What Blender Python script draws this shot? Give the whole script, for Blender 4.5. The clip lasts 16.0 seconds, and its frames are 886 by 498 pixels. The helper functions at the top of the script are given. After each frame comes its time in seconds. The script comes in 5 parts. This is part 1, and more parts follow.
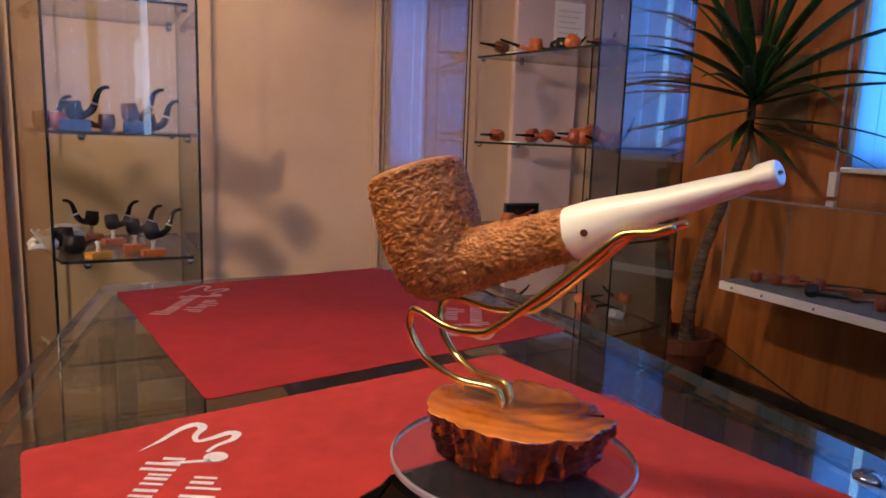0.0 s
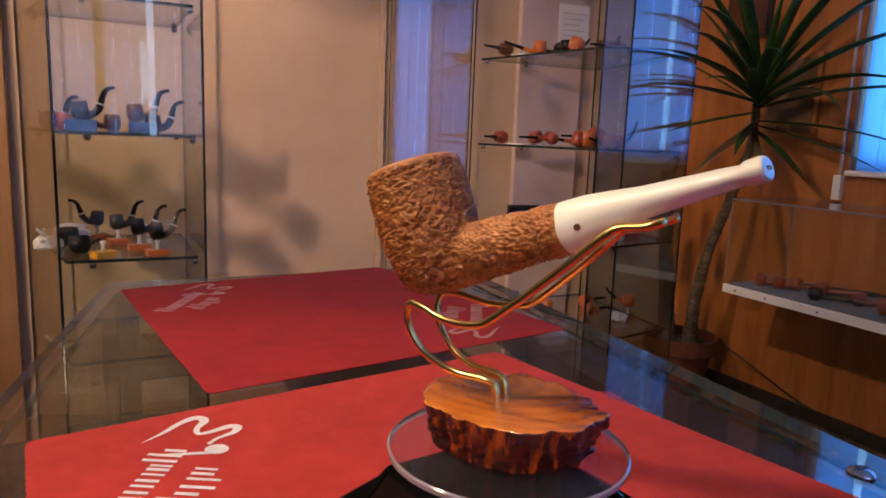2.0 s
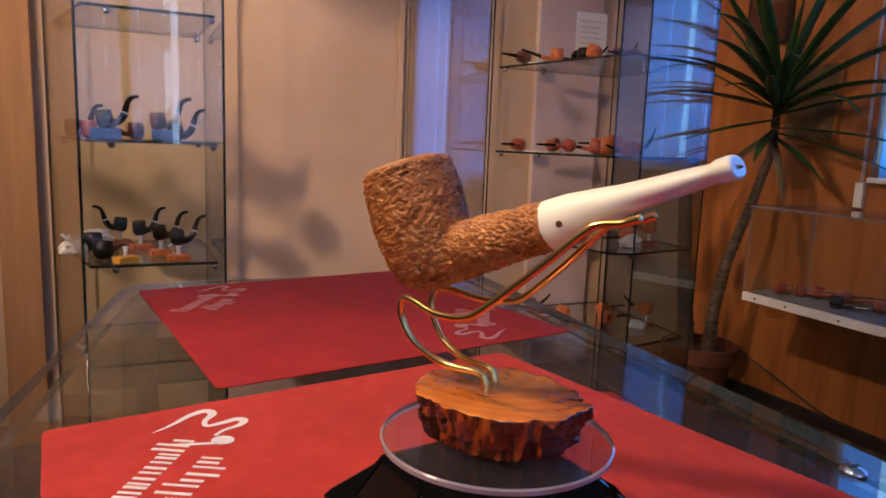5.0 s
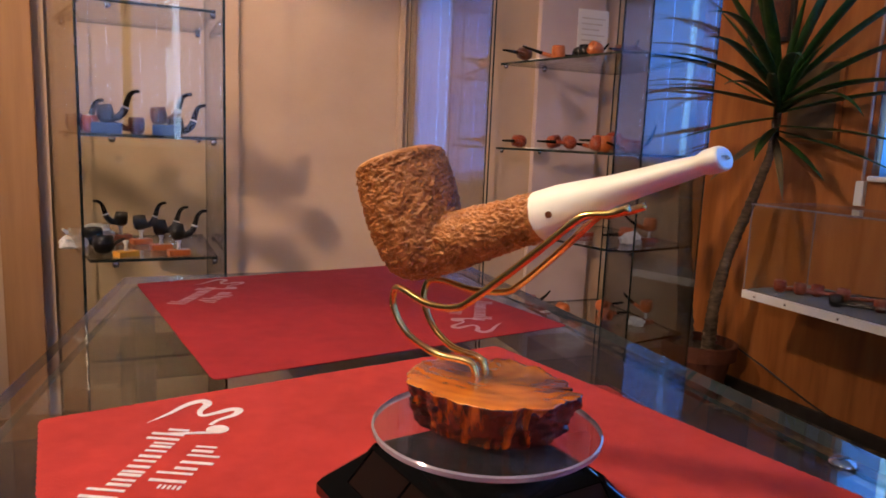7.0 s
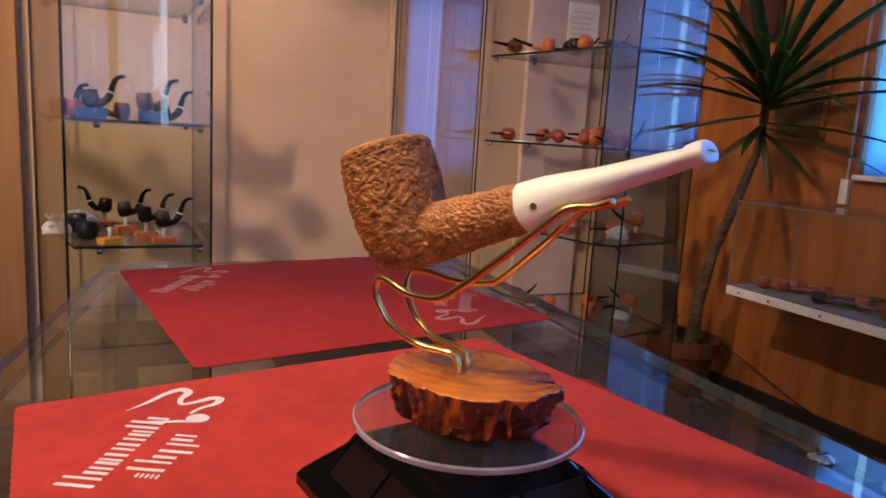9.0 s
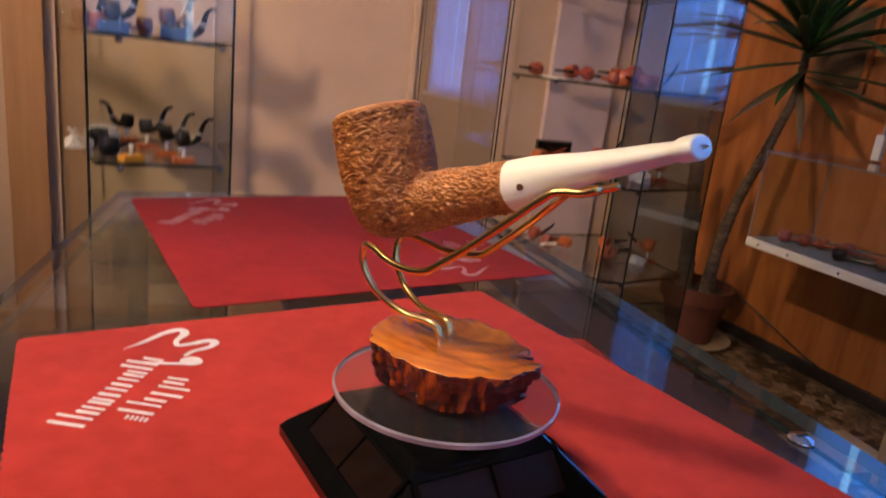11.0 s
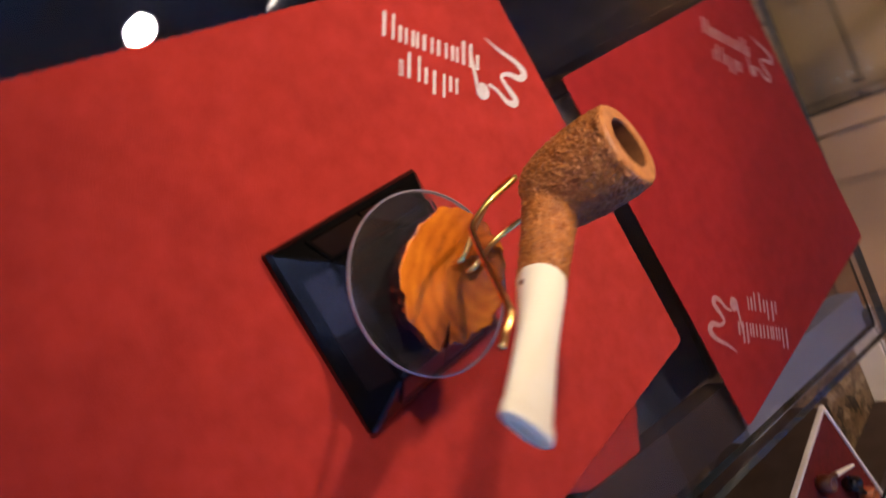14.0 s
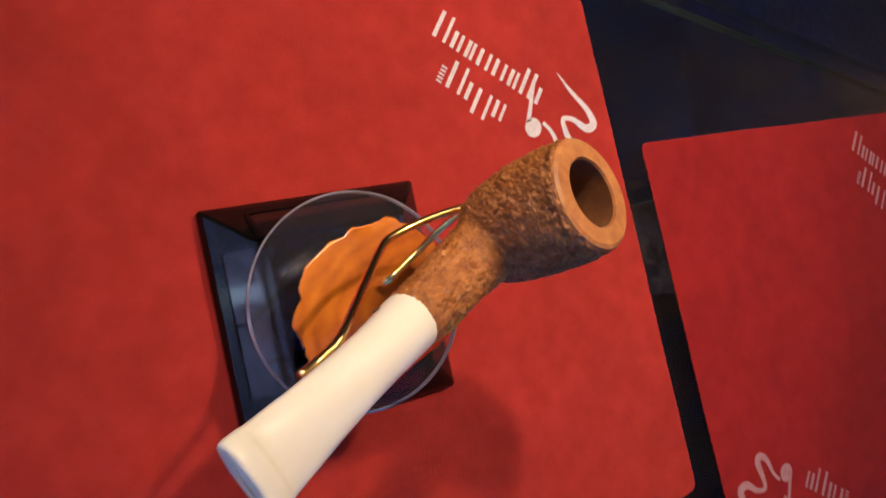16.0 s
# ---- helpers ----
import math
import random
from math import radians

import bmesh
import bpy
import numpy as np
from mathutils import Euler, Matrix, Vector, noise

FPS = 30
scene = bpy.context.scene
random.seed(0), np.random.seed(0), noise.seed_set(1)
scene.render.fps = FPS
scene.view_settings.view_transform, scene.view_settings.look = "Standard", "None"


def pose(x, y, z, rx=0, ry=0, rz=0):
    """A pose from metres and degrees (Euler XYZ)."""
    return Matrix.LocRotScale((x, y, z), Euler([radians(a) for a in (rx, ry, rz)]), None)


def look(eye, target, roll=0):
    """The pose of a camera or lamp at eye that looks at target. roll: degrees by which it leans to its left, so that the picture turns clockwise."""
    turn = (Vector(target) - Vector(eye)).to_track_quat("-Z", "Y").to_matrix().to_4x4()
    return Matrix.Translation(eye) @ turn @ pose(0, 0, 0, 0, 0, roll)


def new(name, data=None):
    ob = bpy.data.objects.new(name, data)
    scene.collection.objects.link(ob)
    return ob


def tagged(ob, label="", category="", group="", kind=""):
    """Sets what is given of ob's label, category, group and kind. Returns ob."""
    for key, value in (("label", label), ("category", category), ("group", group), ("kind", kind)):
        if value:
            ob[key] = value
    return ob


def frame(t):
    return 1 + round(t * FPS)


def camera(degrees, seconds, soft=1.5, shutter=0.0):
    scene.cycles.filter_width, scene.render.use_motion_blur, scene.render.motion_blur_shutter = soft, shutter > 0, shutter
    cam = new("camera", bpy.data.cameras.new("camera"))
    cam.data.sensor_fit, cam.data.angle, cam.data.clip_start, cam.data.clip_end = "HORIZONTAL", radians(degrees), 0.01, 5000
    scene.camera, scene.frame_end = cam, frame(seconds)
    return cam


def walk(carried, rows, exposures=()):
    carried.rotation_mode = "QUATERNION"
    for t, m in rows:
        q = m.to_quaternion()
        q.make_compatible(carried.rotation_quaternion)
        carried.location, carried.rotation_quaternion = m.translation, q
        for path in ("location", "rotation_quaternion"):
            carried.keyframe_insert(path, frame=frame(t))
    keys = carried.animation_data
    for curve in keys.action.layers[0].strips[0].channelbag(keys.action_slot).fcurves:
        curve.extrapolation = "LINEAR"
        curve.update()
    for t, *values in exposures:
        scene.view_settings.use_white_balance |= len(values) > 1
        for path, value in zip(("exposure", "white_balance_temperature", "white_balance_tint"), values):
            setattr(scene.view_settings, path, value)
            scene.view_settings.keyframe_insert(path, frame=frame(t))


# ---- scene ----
cam = camera(65.2, 16.0, 1.7, 0.9)

PATH = [
    (0, (0.089, 0.079, 1.039), (0.026, 2.051, 0.711), 2.0),
    (0.5, (0.089, 0.077, 1.039), (0.023, 2.049, 0.71), 1.9),
    (1, (0.091, 0.077, 1.039), (0.025, 2.048, 0.71), 2.2),
    (1.5, (0.092, 0.075, 1.038), (0.023, 2.047, 0.71), 2.2),
    (2, (0.092, 0.074, 1.037), (0.017, 2.046, 0.715), 2.2),
    (2.5, (0.095, 0.074, 1.038), (0.016, 2.047, 0.724), 2.1),
    (3, (0.099, 0.071, 1.039), (0.018, 2.044, 0.726), 2.4),
    (3.5, (0.101, 0.068, 1.038), (0.009, 2.042, 0.725), 2.1),
    (4, (0.102, 0.066, 1.036), (-0.01, 2.04, 0.732), 2.0),
    (6.5, (0.107, 0.06, 1.034), (-0.035, 2.032, 0.733), 2.2),
    (7, (0.108, 0.06, 1.033), (-0.029, 2.031, 0.723), 2.4),
    (7.5, (0.109, 0.06, 1.033), (-0.02, 2.03, 0.714), 2.5),
    (8, (0.109, 0.061, 1.032), (-0.01, 2.031, 0.707), 2.8),
    (10.5, (0.114, 0.063, 1.035), (0.015, 2.026, 0.663), 4.3),
    (11, (0.121, 0.068, 1.049), (-0.019, 1.99, 0.515), 6.5),
    (11.5, (0.127, 0.077, 1.07), (-0.016, 1.964, 0.423), 10.3),
    (12, (0.129, 0.083, 1.082), (-0.177, 1.915, 0.34), 15.0),
    (12.5, (0.15, 0.08, 1.106), (-0.25, 1.82, 0.205), 22.6),
    (13, (0.179, 0.094, 1.129), (-0.381, 1.572, -0.096), 32.5),
    (13.5, (0.192, 0.113, 1.157), (-0.421, 1.398, -0.248), 49.5),
    (14, (0.179, 0.141, 1.193), (-0.324, 1.25, -0.394), 70.4),
    (14.5, (0.164, 0.177, 1.226), (-0.18, 1.183, -0.468), 85.6),
    (15, (0.167, 0.215, 1.211), (-0.321, 1.052, -0.538), 80.9),
    (15.5, (0.164, 0.235, 1.202), (-0.353, 0.975, -0.583), 79.2),
    (16, (0.163, 0.244, 1.193), (-0.424, 0.942, -0.587), 75.0),
]
walk(cam, [(t, look(eye, target, roll)) for t, eye, target, roll in PATH], [(0.0, -0.42, 6450, 12), (4.0, -0.38, 6450, 12), (6.5, -0.26, 6450, 12), (12.0, -0.26, 6500, 12), (14.0, -0.42, 6500, 12), (15.3, -0.52, 6500, 12), (16.0, -0.52, 6500, 12)])

# ---- world and light ----
ROOM = pose(0, 0, 0, 0, 0, 28.62)          # the room's own axes: a to the right-hand wall, b to the back wall
WALL_A, WALL_B, REAR_B, LEFT_A, HIGH = 2.55, 2.52, -1.6, -3.9, 2.75
TABLE = 0.88

world = bpy.data.worlds.new("world")
scene.world = world
world.use_nodes = True
wn = world.node_tree.nodes
sky = wn.new("ShaderNodeTexSky")
sky.sky_type, sky.sun_disc = "NISHITA", False
sky.sun_elevation, sky.sun_rotation = radians(38), radians(200)
wn["Background"].inputs["Strength"].default_value = 0.1
world.node_tree.links.new(sky.outputs[0], wn["Background"].inputs["Color"])


def spot(eye, target, watts, degrees, size, colour):
    data = bpy.data.lights.new("spotlight", "SPOT")
    data.energy, data.spot_size, data.spot_blend, data.shadow_soft_size, data.color = watts, radians(degrees), 1.0, size, colour
    ob = new("lamp_light", data)
    ob.matrix_world = look(eye, target)
    return ob


WARM, WHITER = (1.0, 0.7, 0.46), (1.0, 0.76, 0.51)
SPOTS = [((-1.0, 0.46, 2.64), (-0.06, 0.36, 0.9), 195, 22, 0.04, WHITER),
         ((-0.78, -0.62, 2.66), (-0.02, 0.5, 0.94), 200, 27, 0.07, WHITER),
         ((-2.35, -2.59, 2.62), (-0.55, 2.56, 0.85), 930, 33, 0.065, WARM),
         ((-1.3, 0.9, 2.66), (-0.05, 2.55, 1.1), 225, 80, 0.06, WARM),
         ((0.62, 1.55, 2.66), (1.25, 2.8, 1.4), 34, 56, 0.05, WARM)]
for eye, target, watts, degrees, size, tone in SPOTS:
    spot(eye, target, watts, degrees, size, tone)


# ---- materials ----
def material(name):
    m = bpy.data.materials.new(name)
    m.use_nodes = True
    t = m.node_tree
    return m, t.nodes, t.links, t.nodes["Principled BSDF"]


def ramp(nodes, stops):
    r = nodes.new("ShaderNodeValToRGB")
    e = r.color_ramp.elements
    while len(e) < len(stops):
        e.new(0.5)
    for k, (at, c) in zip(e, stops):
        k.position, k.color = at, (*c, 1)
    return r


def tex(nodes, links, scale, detail=4, stretch=(1, 1, 1), rough=0.55, kind="ShaderNodeTexNoise", turn=(0, 0, 0)):
    co, mp, n = nodes.new("ShaderNodeTexCoord"), nodes.new("ShaderNodeMapping"), nodes.new(kind)
    mp.inputs["Scale"].default_value = stretch
    mp.inputs["Rotation"].default_value = [radians(a) for a in turn]
    n.inputs["Scale"].default_value = scale
    if kind == "ShaderNodeTexNoise":
        n.inputs["Detail"].default_value, n.inputs["Roughness"].default_value = detail, rough
    links.new(co.outputs["Object"], mp.inputs[0])
    links.new(mp.outputs[0], n.inputs["Vector"])
    return n


def surface(name, stops, scale=20, rough=0.5, bump=0.0, fine=200, stretch=(1, 1, 1), metal=0.0, coat=0.0, sheen=0.0, spread=0.08, depth=0.001, big=0.0, detail=5):
    """Two scales of variation: a colour ramp over noise, and fine relief."""
    m, nodes, links, b = material(name)
    n = tex(nodes, links, scale, detail, stretch)
    r = ramp(nodes, stops)
    links.new(n.outputs[0], r.inputs[0])
    colour = r.outputs[0]
    if big:
        n2 = tex(nodes, links, big, 3)
        mix = nodes.new("ShaderNodeMix")
        mix.data_type, mix.blend_type = "RGBA", "MULTIPLY"
        mix.inputs["Factor"].default_value = 1
        r2 = ramp(nodes, [(0.3, (0.78, 0.78, 0.78)), (0.7, (1, 1, 1))])
        links.new(n2.outputs[0], r2.inputs[0])
        links.new(colour, mix.inputs["A"])
        links.new(r2.outputs[0], mix.inputs["B"])
        colour = mix.outputs["Result"]
    links.new(colour, b.inputs["Base Color"])
    f = tex(nodes, links, fine, 3, stretch)
    mr = nodes.new("ShaderNodeMapRange")
    mr.inputs["To Min"].default_value, mr.inputs["To Max"].default_value = max(rough - spread, 0.02), rough + spread
    links.new(f.outputs[0], mr.inputs["Value"])
    links.new(mr.outputs[0], b.inputs["Roughness"])
    b.inputs["Metallic"].default_value = metal
    b.inputs["Coat Weight"].default_value = coat
    b.inputs["Coat Roughness"].default_value = 0.08
    b.inputs["Sheen Weight"].default_value = sheen
    if bump:
        bp = nodes.new("ShaderNodeBump")
        bp.inputs["Strength"].default_value, bp.inputs["Distance"].default_value = bump, depth
        links.new(f.outputs[0], bp.inputs["Height"])
        links.new(bp.outputs[0], b.inputs["Normal"])
    return m


def glass(name, tint=(0.96, 0.98, 0.97), base=0.042, rough=0.0):
    """Thin clear glass: see-through, with gloss that grows towards grazing."""
    m, nodes, links, b = material(name)
    nodes.remove(b)
    tr, gl, mx, lw, pw, ma = (nodes.new("ShaderNode" + k) for k in ("BsdfTransparent", "BsdfGlossy", "MixShader", "LayerWeight", "Math", "Math"))
    tr.inputs[0].default_value = (*tint, 1)
    gl.inputs["Roughness"].default_value, lw.inputs["Blend"].default_value = rough, 0.5
    pw.operation, ma.operation = "POWER", "MULTIPLY_ADD"
    pw.inputs[1].default_value, ma.inputs[1].default_value, ma.inputs[2].default_value = 5, 1 - base, base
    links.new(lw.outputs["Facing"], pw.inputs[0])
    links.new(pw.outputs[0], ma.inputs[0])
    links.new(ma.outputs[0], mx.inputs[0])
    links.new(tr.outputs[0], mx.inputs[1])
    links.new(gl.outputs[0], mx.inputs[2])
    links.new(mx.outputs[0], nodes["Material Output"].inputs[0])
    return m


def glow(name, colour, strength):
    m, nodes, links, b = material(name)
    nodes.remove(b)
    e = nodes.new("ShaderNodeEmission")
    e.inputs[0].default_value, e.inputs[1].default_value = (*colour, 1), strength
    links.new(e.outputs[0], nodes["Material Output"].inputs[0])
    return m


RED = surface("red_microfibre", [(0.3, (0.35, 0.026, 0.021)), (0.7, (0.43, 0.036, 0.029))], 70, 0.95, 0.4, 1300, sheen=0.05, big=14, depth=0.0007)
RED.node_tree.nodes["Principled BSDF"].inputs["Specular IOR Level"].default_value = 0.14
DARK_RED = surface("dark_red_felt", [(0.3, (0.12, 0.006, 0.008)), (0.7, (0.17, 0.009, 0.011))], 60, 0.95, 0.3, 700, big=12)
# same settings as RED in a deeper tone, for the far mat
DARKER_RED = surface("darker_red_microfibre", [(0.3, (0.27, 0.012, 0.014)), (0.7, (0.33, 0.017, 0.018))], 70, 0.95, 0.4, 1300, sheen=0.05, big=14, depth=0.0007)
DARKER_RED.node_tree.nodes["Principled BSDF"].inputs["Specular IOR Level"].default_value = 0.14
PRINT = surface("silver_print", [(0.3, (0.5, 0.46, 0.5)), (0.7, (0.64, 0.6, 0.64))], 300, 0.55, 0.15, 1800, depth=0.0002)
# redder, lower-contrast version of PRINT, for the far mat
REDDISH_PRINT = surface("reddish_print", [(0.3, (0.36, 0.17, 0.18)), (0.7, (0.46, 0.25, 0.26))], 260, 0.65, 0.15, 1800, depth=0.0002)
PANE = glass("clear_glass", base=0.042)
SHELF_GLASS = glass("shelf_glass", (0.97, 0.985, 0.98))
TOP_GLASS = glass("counter_glass", (0.9, 0.9, 0.93), 0.06)
SHEET_GLASS = glass("sheet_glass", (0.95, 0.96, 0.97), 0.22)
COATED = glass("coated_glass", (0.68, 0.75, 0.82), 0.13)
TINTED = glass("smoked_glass", (0.72, 0.74, 0.8), 0.06)
EDGE = surface("glass_edge", [(0.3, (0.006, 0.01, 0.012)), (0.7, (0.016, 0.026, 0.028))], 30, 0.15)
PALE_EDGE = surface("polished_glass_edge", [(0.3, (0.035, 0.045, 0.055)), (0.7, (0.07, 0.085, 0.1))], 30, 0.12)
ACRYLIC = glass("clear_acrylic", (0.93, 0.92, 0.95))
nodes, links = ACRYLIC.node_tree.nodes, ACRYLIC.node_tree.links
df, mx = nodes.new("ShaderNodeBsdfDiffuse"), nodes.new("ShaderNodeMixShader")
df.inputs[0].default_value = (0.6, 0.56, 0.66, 1)
mx.inputs[0].default_value = 0.011
first = next(n for n in nodes if n.bl_idname == "ShaderNodeMixShader")
links.new(first.outputs[0], mx.inputs[1])
links.new(df.outputs[0], mx.inputs[2])
links.new(mx.outputs[0], nodes["Material Output"].inputs[0])
ACRYLIC_RIM = surface("acrylic_rim", [(0.3, (0.17, 0.15, 0.19)), (0.7, (0.28, 0.25, 0.3))], 60, 0.08, coat=0.5)
PLASTER = surface("beige_plaster", [(0.25, (0.52, 0.36, 0.245)), (0.75, (0.6, 0.43, 0.3))], 3.5, 0.85, 0.12, 160, big=0.8, depth=0.002)
CEILING = surface("white_ceiling_paint", [(0.3, (0.76, 0.74, 0.72)), (0.7, (0.82, 0.8, 0.78))], 3, 0.9, 0.1, 120)
TRIM = surface("orange_wood_trim", [(0.3, (0.32, 0.16, 0.066)), (0.7, (0.4, 0.21, 0.09))], 8, 0.5, 0.1, 90, stretch=(4, 4, 0.3))
PANEL = surface("orange_wood_panel", [(0.25, (0.26, 0.085, 0.02)), (0.5, (0.38, 0.13, 0.034)), (0.78, (0.46, 0.18, 0.052))], 7, 0.42, 0.08, 120, stretch=(3, 3, 0.35), big=1.3, coat=0.15)
SKIRT = surface("black_skirting", [(0.3, (0.012, 0.01, 0.01)), (0.7, (0.03, 0.026, 0.025))], 20, 0.4)
CARPET = surface("navy_carpet", [(0.3, (0.04, 0.048, 0.085)), (0.7, (0.064, 0.074, 0.125))], 60, 0.95, 0.4, 500, depth=0.004)
WHITE = surface("white_lacquer", [(0.3, (0.72, 0.7, 0.68)), (0.7, (0.8, 0.78, 0.76))], 12, 0.4, 0.05, 200)
FRAME = surface("white_window_frame", [(0.3, (0.7, 0.7, 0.72)), (0.7, (0.8, 0.8, 0.82))], 12, 0.4)
def blind(name, low, high, through_, share=0.75):
    """Cloth strips of a blind that let the daylight through."""
    m = surface(name, [(0.3, low), (0.7, high)], 30, 0.8, 0.1, 300)
    nodes, links = m.node_tree.nodes, m.node_tree.links
    tl, mx = nodes.new("ShaderNodeBsdfTranslucent"), nodes.new("ShaderNodeMixShader")
    tl.inputs[0].default_value = (*through_, 1)
    mx.inputs[0].default_value = share
    links.new(nodes["Principled BSDF"].outputs[0], mx.inputs[1])
    links.new(tl.outputs[0], mx.inputs[2])
    links.new(mx.outputs[0], nodes["Material Output"].inputs[0])
    return m


BLIND = blind("blue_grey_blind", (0.5, 0.5, 0.6), (0.6, 0.6, 0.7), (0.62, 0.6, 0.72))
BLUE_BLIND = blind("sky_blue_blind", (0.36, 0.46, 0.66), (0.44, 0.54, 0.74), (0.5, 0.62, 0.86))
THIN_BLIND = blind("thin_blue_blind", (0.4, 0.5, 0.7), (0.48, 0.58, 0.78), (0.46, 0.7, 0.97), 0.94)
CHROME = surface("chrome", [(0.3, (0.6, 0.6, 0.62)), (0.7, (0.75, 0.75, 0.77))], 30, 0.12, metal=1)
BRASS = surface("gold_wire", [(0.3, (0.95, 0.68, 0.2)), (0.7, (1.0, 0.8, 0.32))], 120, 0.19, metal=1, spread=0.05)
IVORY = surface("ivory_acrylic", [(0.3, (0.93, 0.89, 0.76)), (0.7, (0.96, 0.93, 0.83))], 40, 0.32, stretch=(1, 5, 5), coat=0.12, spread=0.05)
SMOOTH_BRIAR = surface("smooth_briar", [(0.3, (0.42, 0.15, 0.05)), (0.55, (0.56, 0.23, 0.08)), (0.75, (0.64, 0.3, 0.11))], 220, 0.42, 0.05, 900, big=60)
CHAMBER = surface("bare_chamber_wood", [(0.3, (0.14, 0.05, 0.017)), (0.7, (0.24, 0.095, 0.034))], 150, 0.7, 0.1, 900)
BARK = surface("lacquered_bark", [(0.48, (0.003, 0.0016, 0.0012)), (0.66, (0.018, 0.0045, 0.0015)), (0.88, (0.2, 0.045, 0.009))], 170, 0.11, 0.9, 460, coat=1.0, depth=0.0017, stretch=(1, 1, 0.7))
AMBER = surface("varnished_amber_wood", [(0.38, (0.01, 0.002, 0.0008)), (0.5, (0.09, 0.015, 0.002)), (0.64, (0.4, 0.085, 0.009))], 190, 0.1, 0.3, 420, coat=1.0, depth=0.0008, stretch=(1, 1, 0.22))
OLD_PAPER = surface("aged_paper", [(0.3, (0.13, 0.075, 0.035)), (0.7, (0.2, 0.125, 0.065))], 9, 0.7, big=4)
BLACK = surface("black_plastic", [(0.3, (0.002, 0.002, 0.0025)), (0.7, (0.004, 0.004, 0.0045))], 80, 0.1, 0.02, 800, spread=0.03)
BLACK.node_tree.nodes["Principled BSDF"].inputs["Specular IOR Level"].default_value = 0.25
CELL = surface("brown_solar_cell", [(0.3, (0.006, 0.0032, 0.0028)), (0.7, (0.012, 0.006, 0.005))], 120, 0.07, spread=0.03)
CELL.node_tree.nodes["Principled BSDF"].inputs["Specular IOR Level"].default_value = 0.6
DOT = surface("dark_wood_inlay", [(0.3, (0.08, 0.025, 0.01)), (0.7, (0.16, 0.06, 0.02))], 900, 0.4)
SAUCER = surface("pale_stone_saucer", [(0.3, (0.26, 0.2, 0.14)), (0.7, (0.36, 0.29, 0.2))], 14, 0.7, 0.15, 120)
TERRACOTTA = surface("terracotta", [(0.3, (0.075, 0.02, 0.01)), (0.7, (0.13, 0.036, 0.017))], 14, 0.8, 0.2, 160)
SOIL = surface("dark_soil", [(0.3, (0.012, 0.008, 0.006)), (0.7, (0.045, 0.03, 0.02))], 90, 0.95, 0.8, 150, depth=0.01)
TRUNK = surface("yucca_trunk", [(0.3, (0.04, 0.025, 0.018)), (0.6, (0.11, 0.075, 0.05)), (0.8, (0.2, 0.15, 0.11))], 30, 0.85, 0.6, 120, stretch=(1, 1, 2.5), depth=0.006)
LEAF = surface("yucca_leaf", [(0.3, (0.01, 0.036, 0.01)), (0.6, (0.024, 0.074, 0.014)), (0.8, (0.07, 0.14, 0.026))], 6, 0.5, 0.1, 90, stretch=(8, 8, 1))
LEAF.node_tree.nodes["Principled BSDF"].inputs["Specular IOR Level"].default_value = 0.28
BROAD_LEAF = surface("broad_leaf", [(0.3, (0.018, 0.05, 0.018)), (0.7, (0.045, 0.1, 0.03))], 14, 0.35, 0.1, 120)
DRY_LEAF = surface("dry_leaf", [(0.3, (0.12, 0.08, 0.03)), (0.7, (0.24, 0.17, 0.07))], 8, 0.6)
FELT = surface("grey_felt", [(0.3, (0.12, 0.13, 0.13)), (0.7, (0.19, 0.2, 0.2))], 60, 0.95, 0.3, 700)
GREY_BOARD = surface("blue_grey_board", [(0.3, (0.022, 0.026, 0.045)), (0.7, (0.036, 0.042, 0.068))], 9, 0.6, 0.08, 200)
DARK_FRAME = surface("dark_metal_frame", [(0.3, (0.02, 0.02, 0.024)), (0.7, (0.045, 0.042, 0.045))], 20, 0.35, metal=0.4)
BROWN_BAND = surface("brown_lacquer", [(0.3, (0.03, 0.02, 0.018)), (0.7, (0.052, 0.036, 0.032))], 12, 0.4)
PAPER = surface("paper", [(0.3, (0.46, 0.42, 0.38)), (0.7, (0.54, 0.5, 0.45))], 10, 0.8)
CREAM_CARD = surface("cream_card", [(0.3, (0.5, 0.4, 0.28)), (0.7, (0.58, 0.47, 0.34))], 12, 0.75, 0.06, 200, big=5)
# dimming by the cabinet glass put into the colour: ink close to PAPER
INK = surface("low_contrast_ink", [(0.3, (0.32, 0.28, 0.25)), (0.7, (0.4, 0.36, 0.32))], 30, 0.8)
PINK = surface("pale_pink_board", [(0.3, (0.45, 0.345, 0.33)), (0.7, (0.53, 0.41, 0.39))], 3, 0.7, 0.05, 200, big=1.5)
PIPE_BLACK = surface("black_briar", [(0.3, (0.003, 0.0026, 0.0026)), (0.7, (0.007, 0.006, 0.0056))], 120, 0.22)
PIPE_RED = surface("red_briar", [(0.3, (0.16, 0.028, 0.014)), (0.7, (0.32, 0.06, 0.025))], 90, 0.28, coat=0.4)
PIPE_TAN = surface("orange_briar", [(0.3, (0.3, 0.07, 0.018)), (0.7, (0.48, 0.13, 0.035))], 90, 0.3, coat=0.3)
PIPE_DARK = surface("dark_briar", [(0.3, (0.05, 0.016, 0.008)), (0.7, (0.12, 0.035, 0.015))], 90, 0.3, coat=0.4)
EBONITE = surface("ebonite", [(0.3, (0.003, 0.003, 0.003)), (0.7, (0.008, 0.0075, 0.0075))], 60, 0.13)
BLUE_CLOTH = surface("blue_card", [(0.3, (0.02, 0.06, 0.19)), (0.7, (0.03, 0.1, 0.3))], 40, 0.5)
YELLOW = surface("amber_stand", [(0.3, (0.6, 0.26, 0.02)), (0.7, (0.75, 0.36, 0.04))], 40, 0.35)
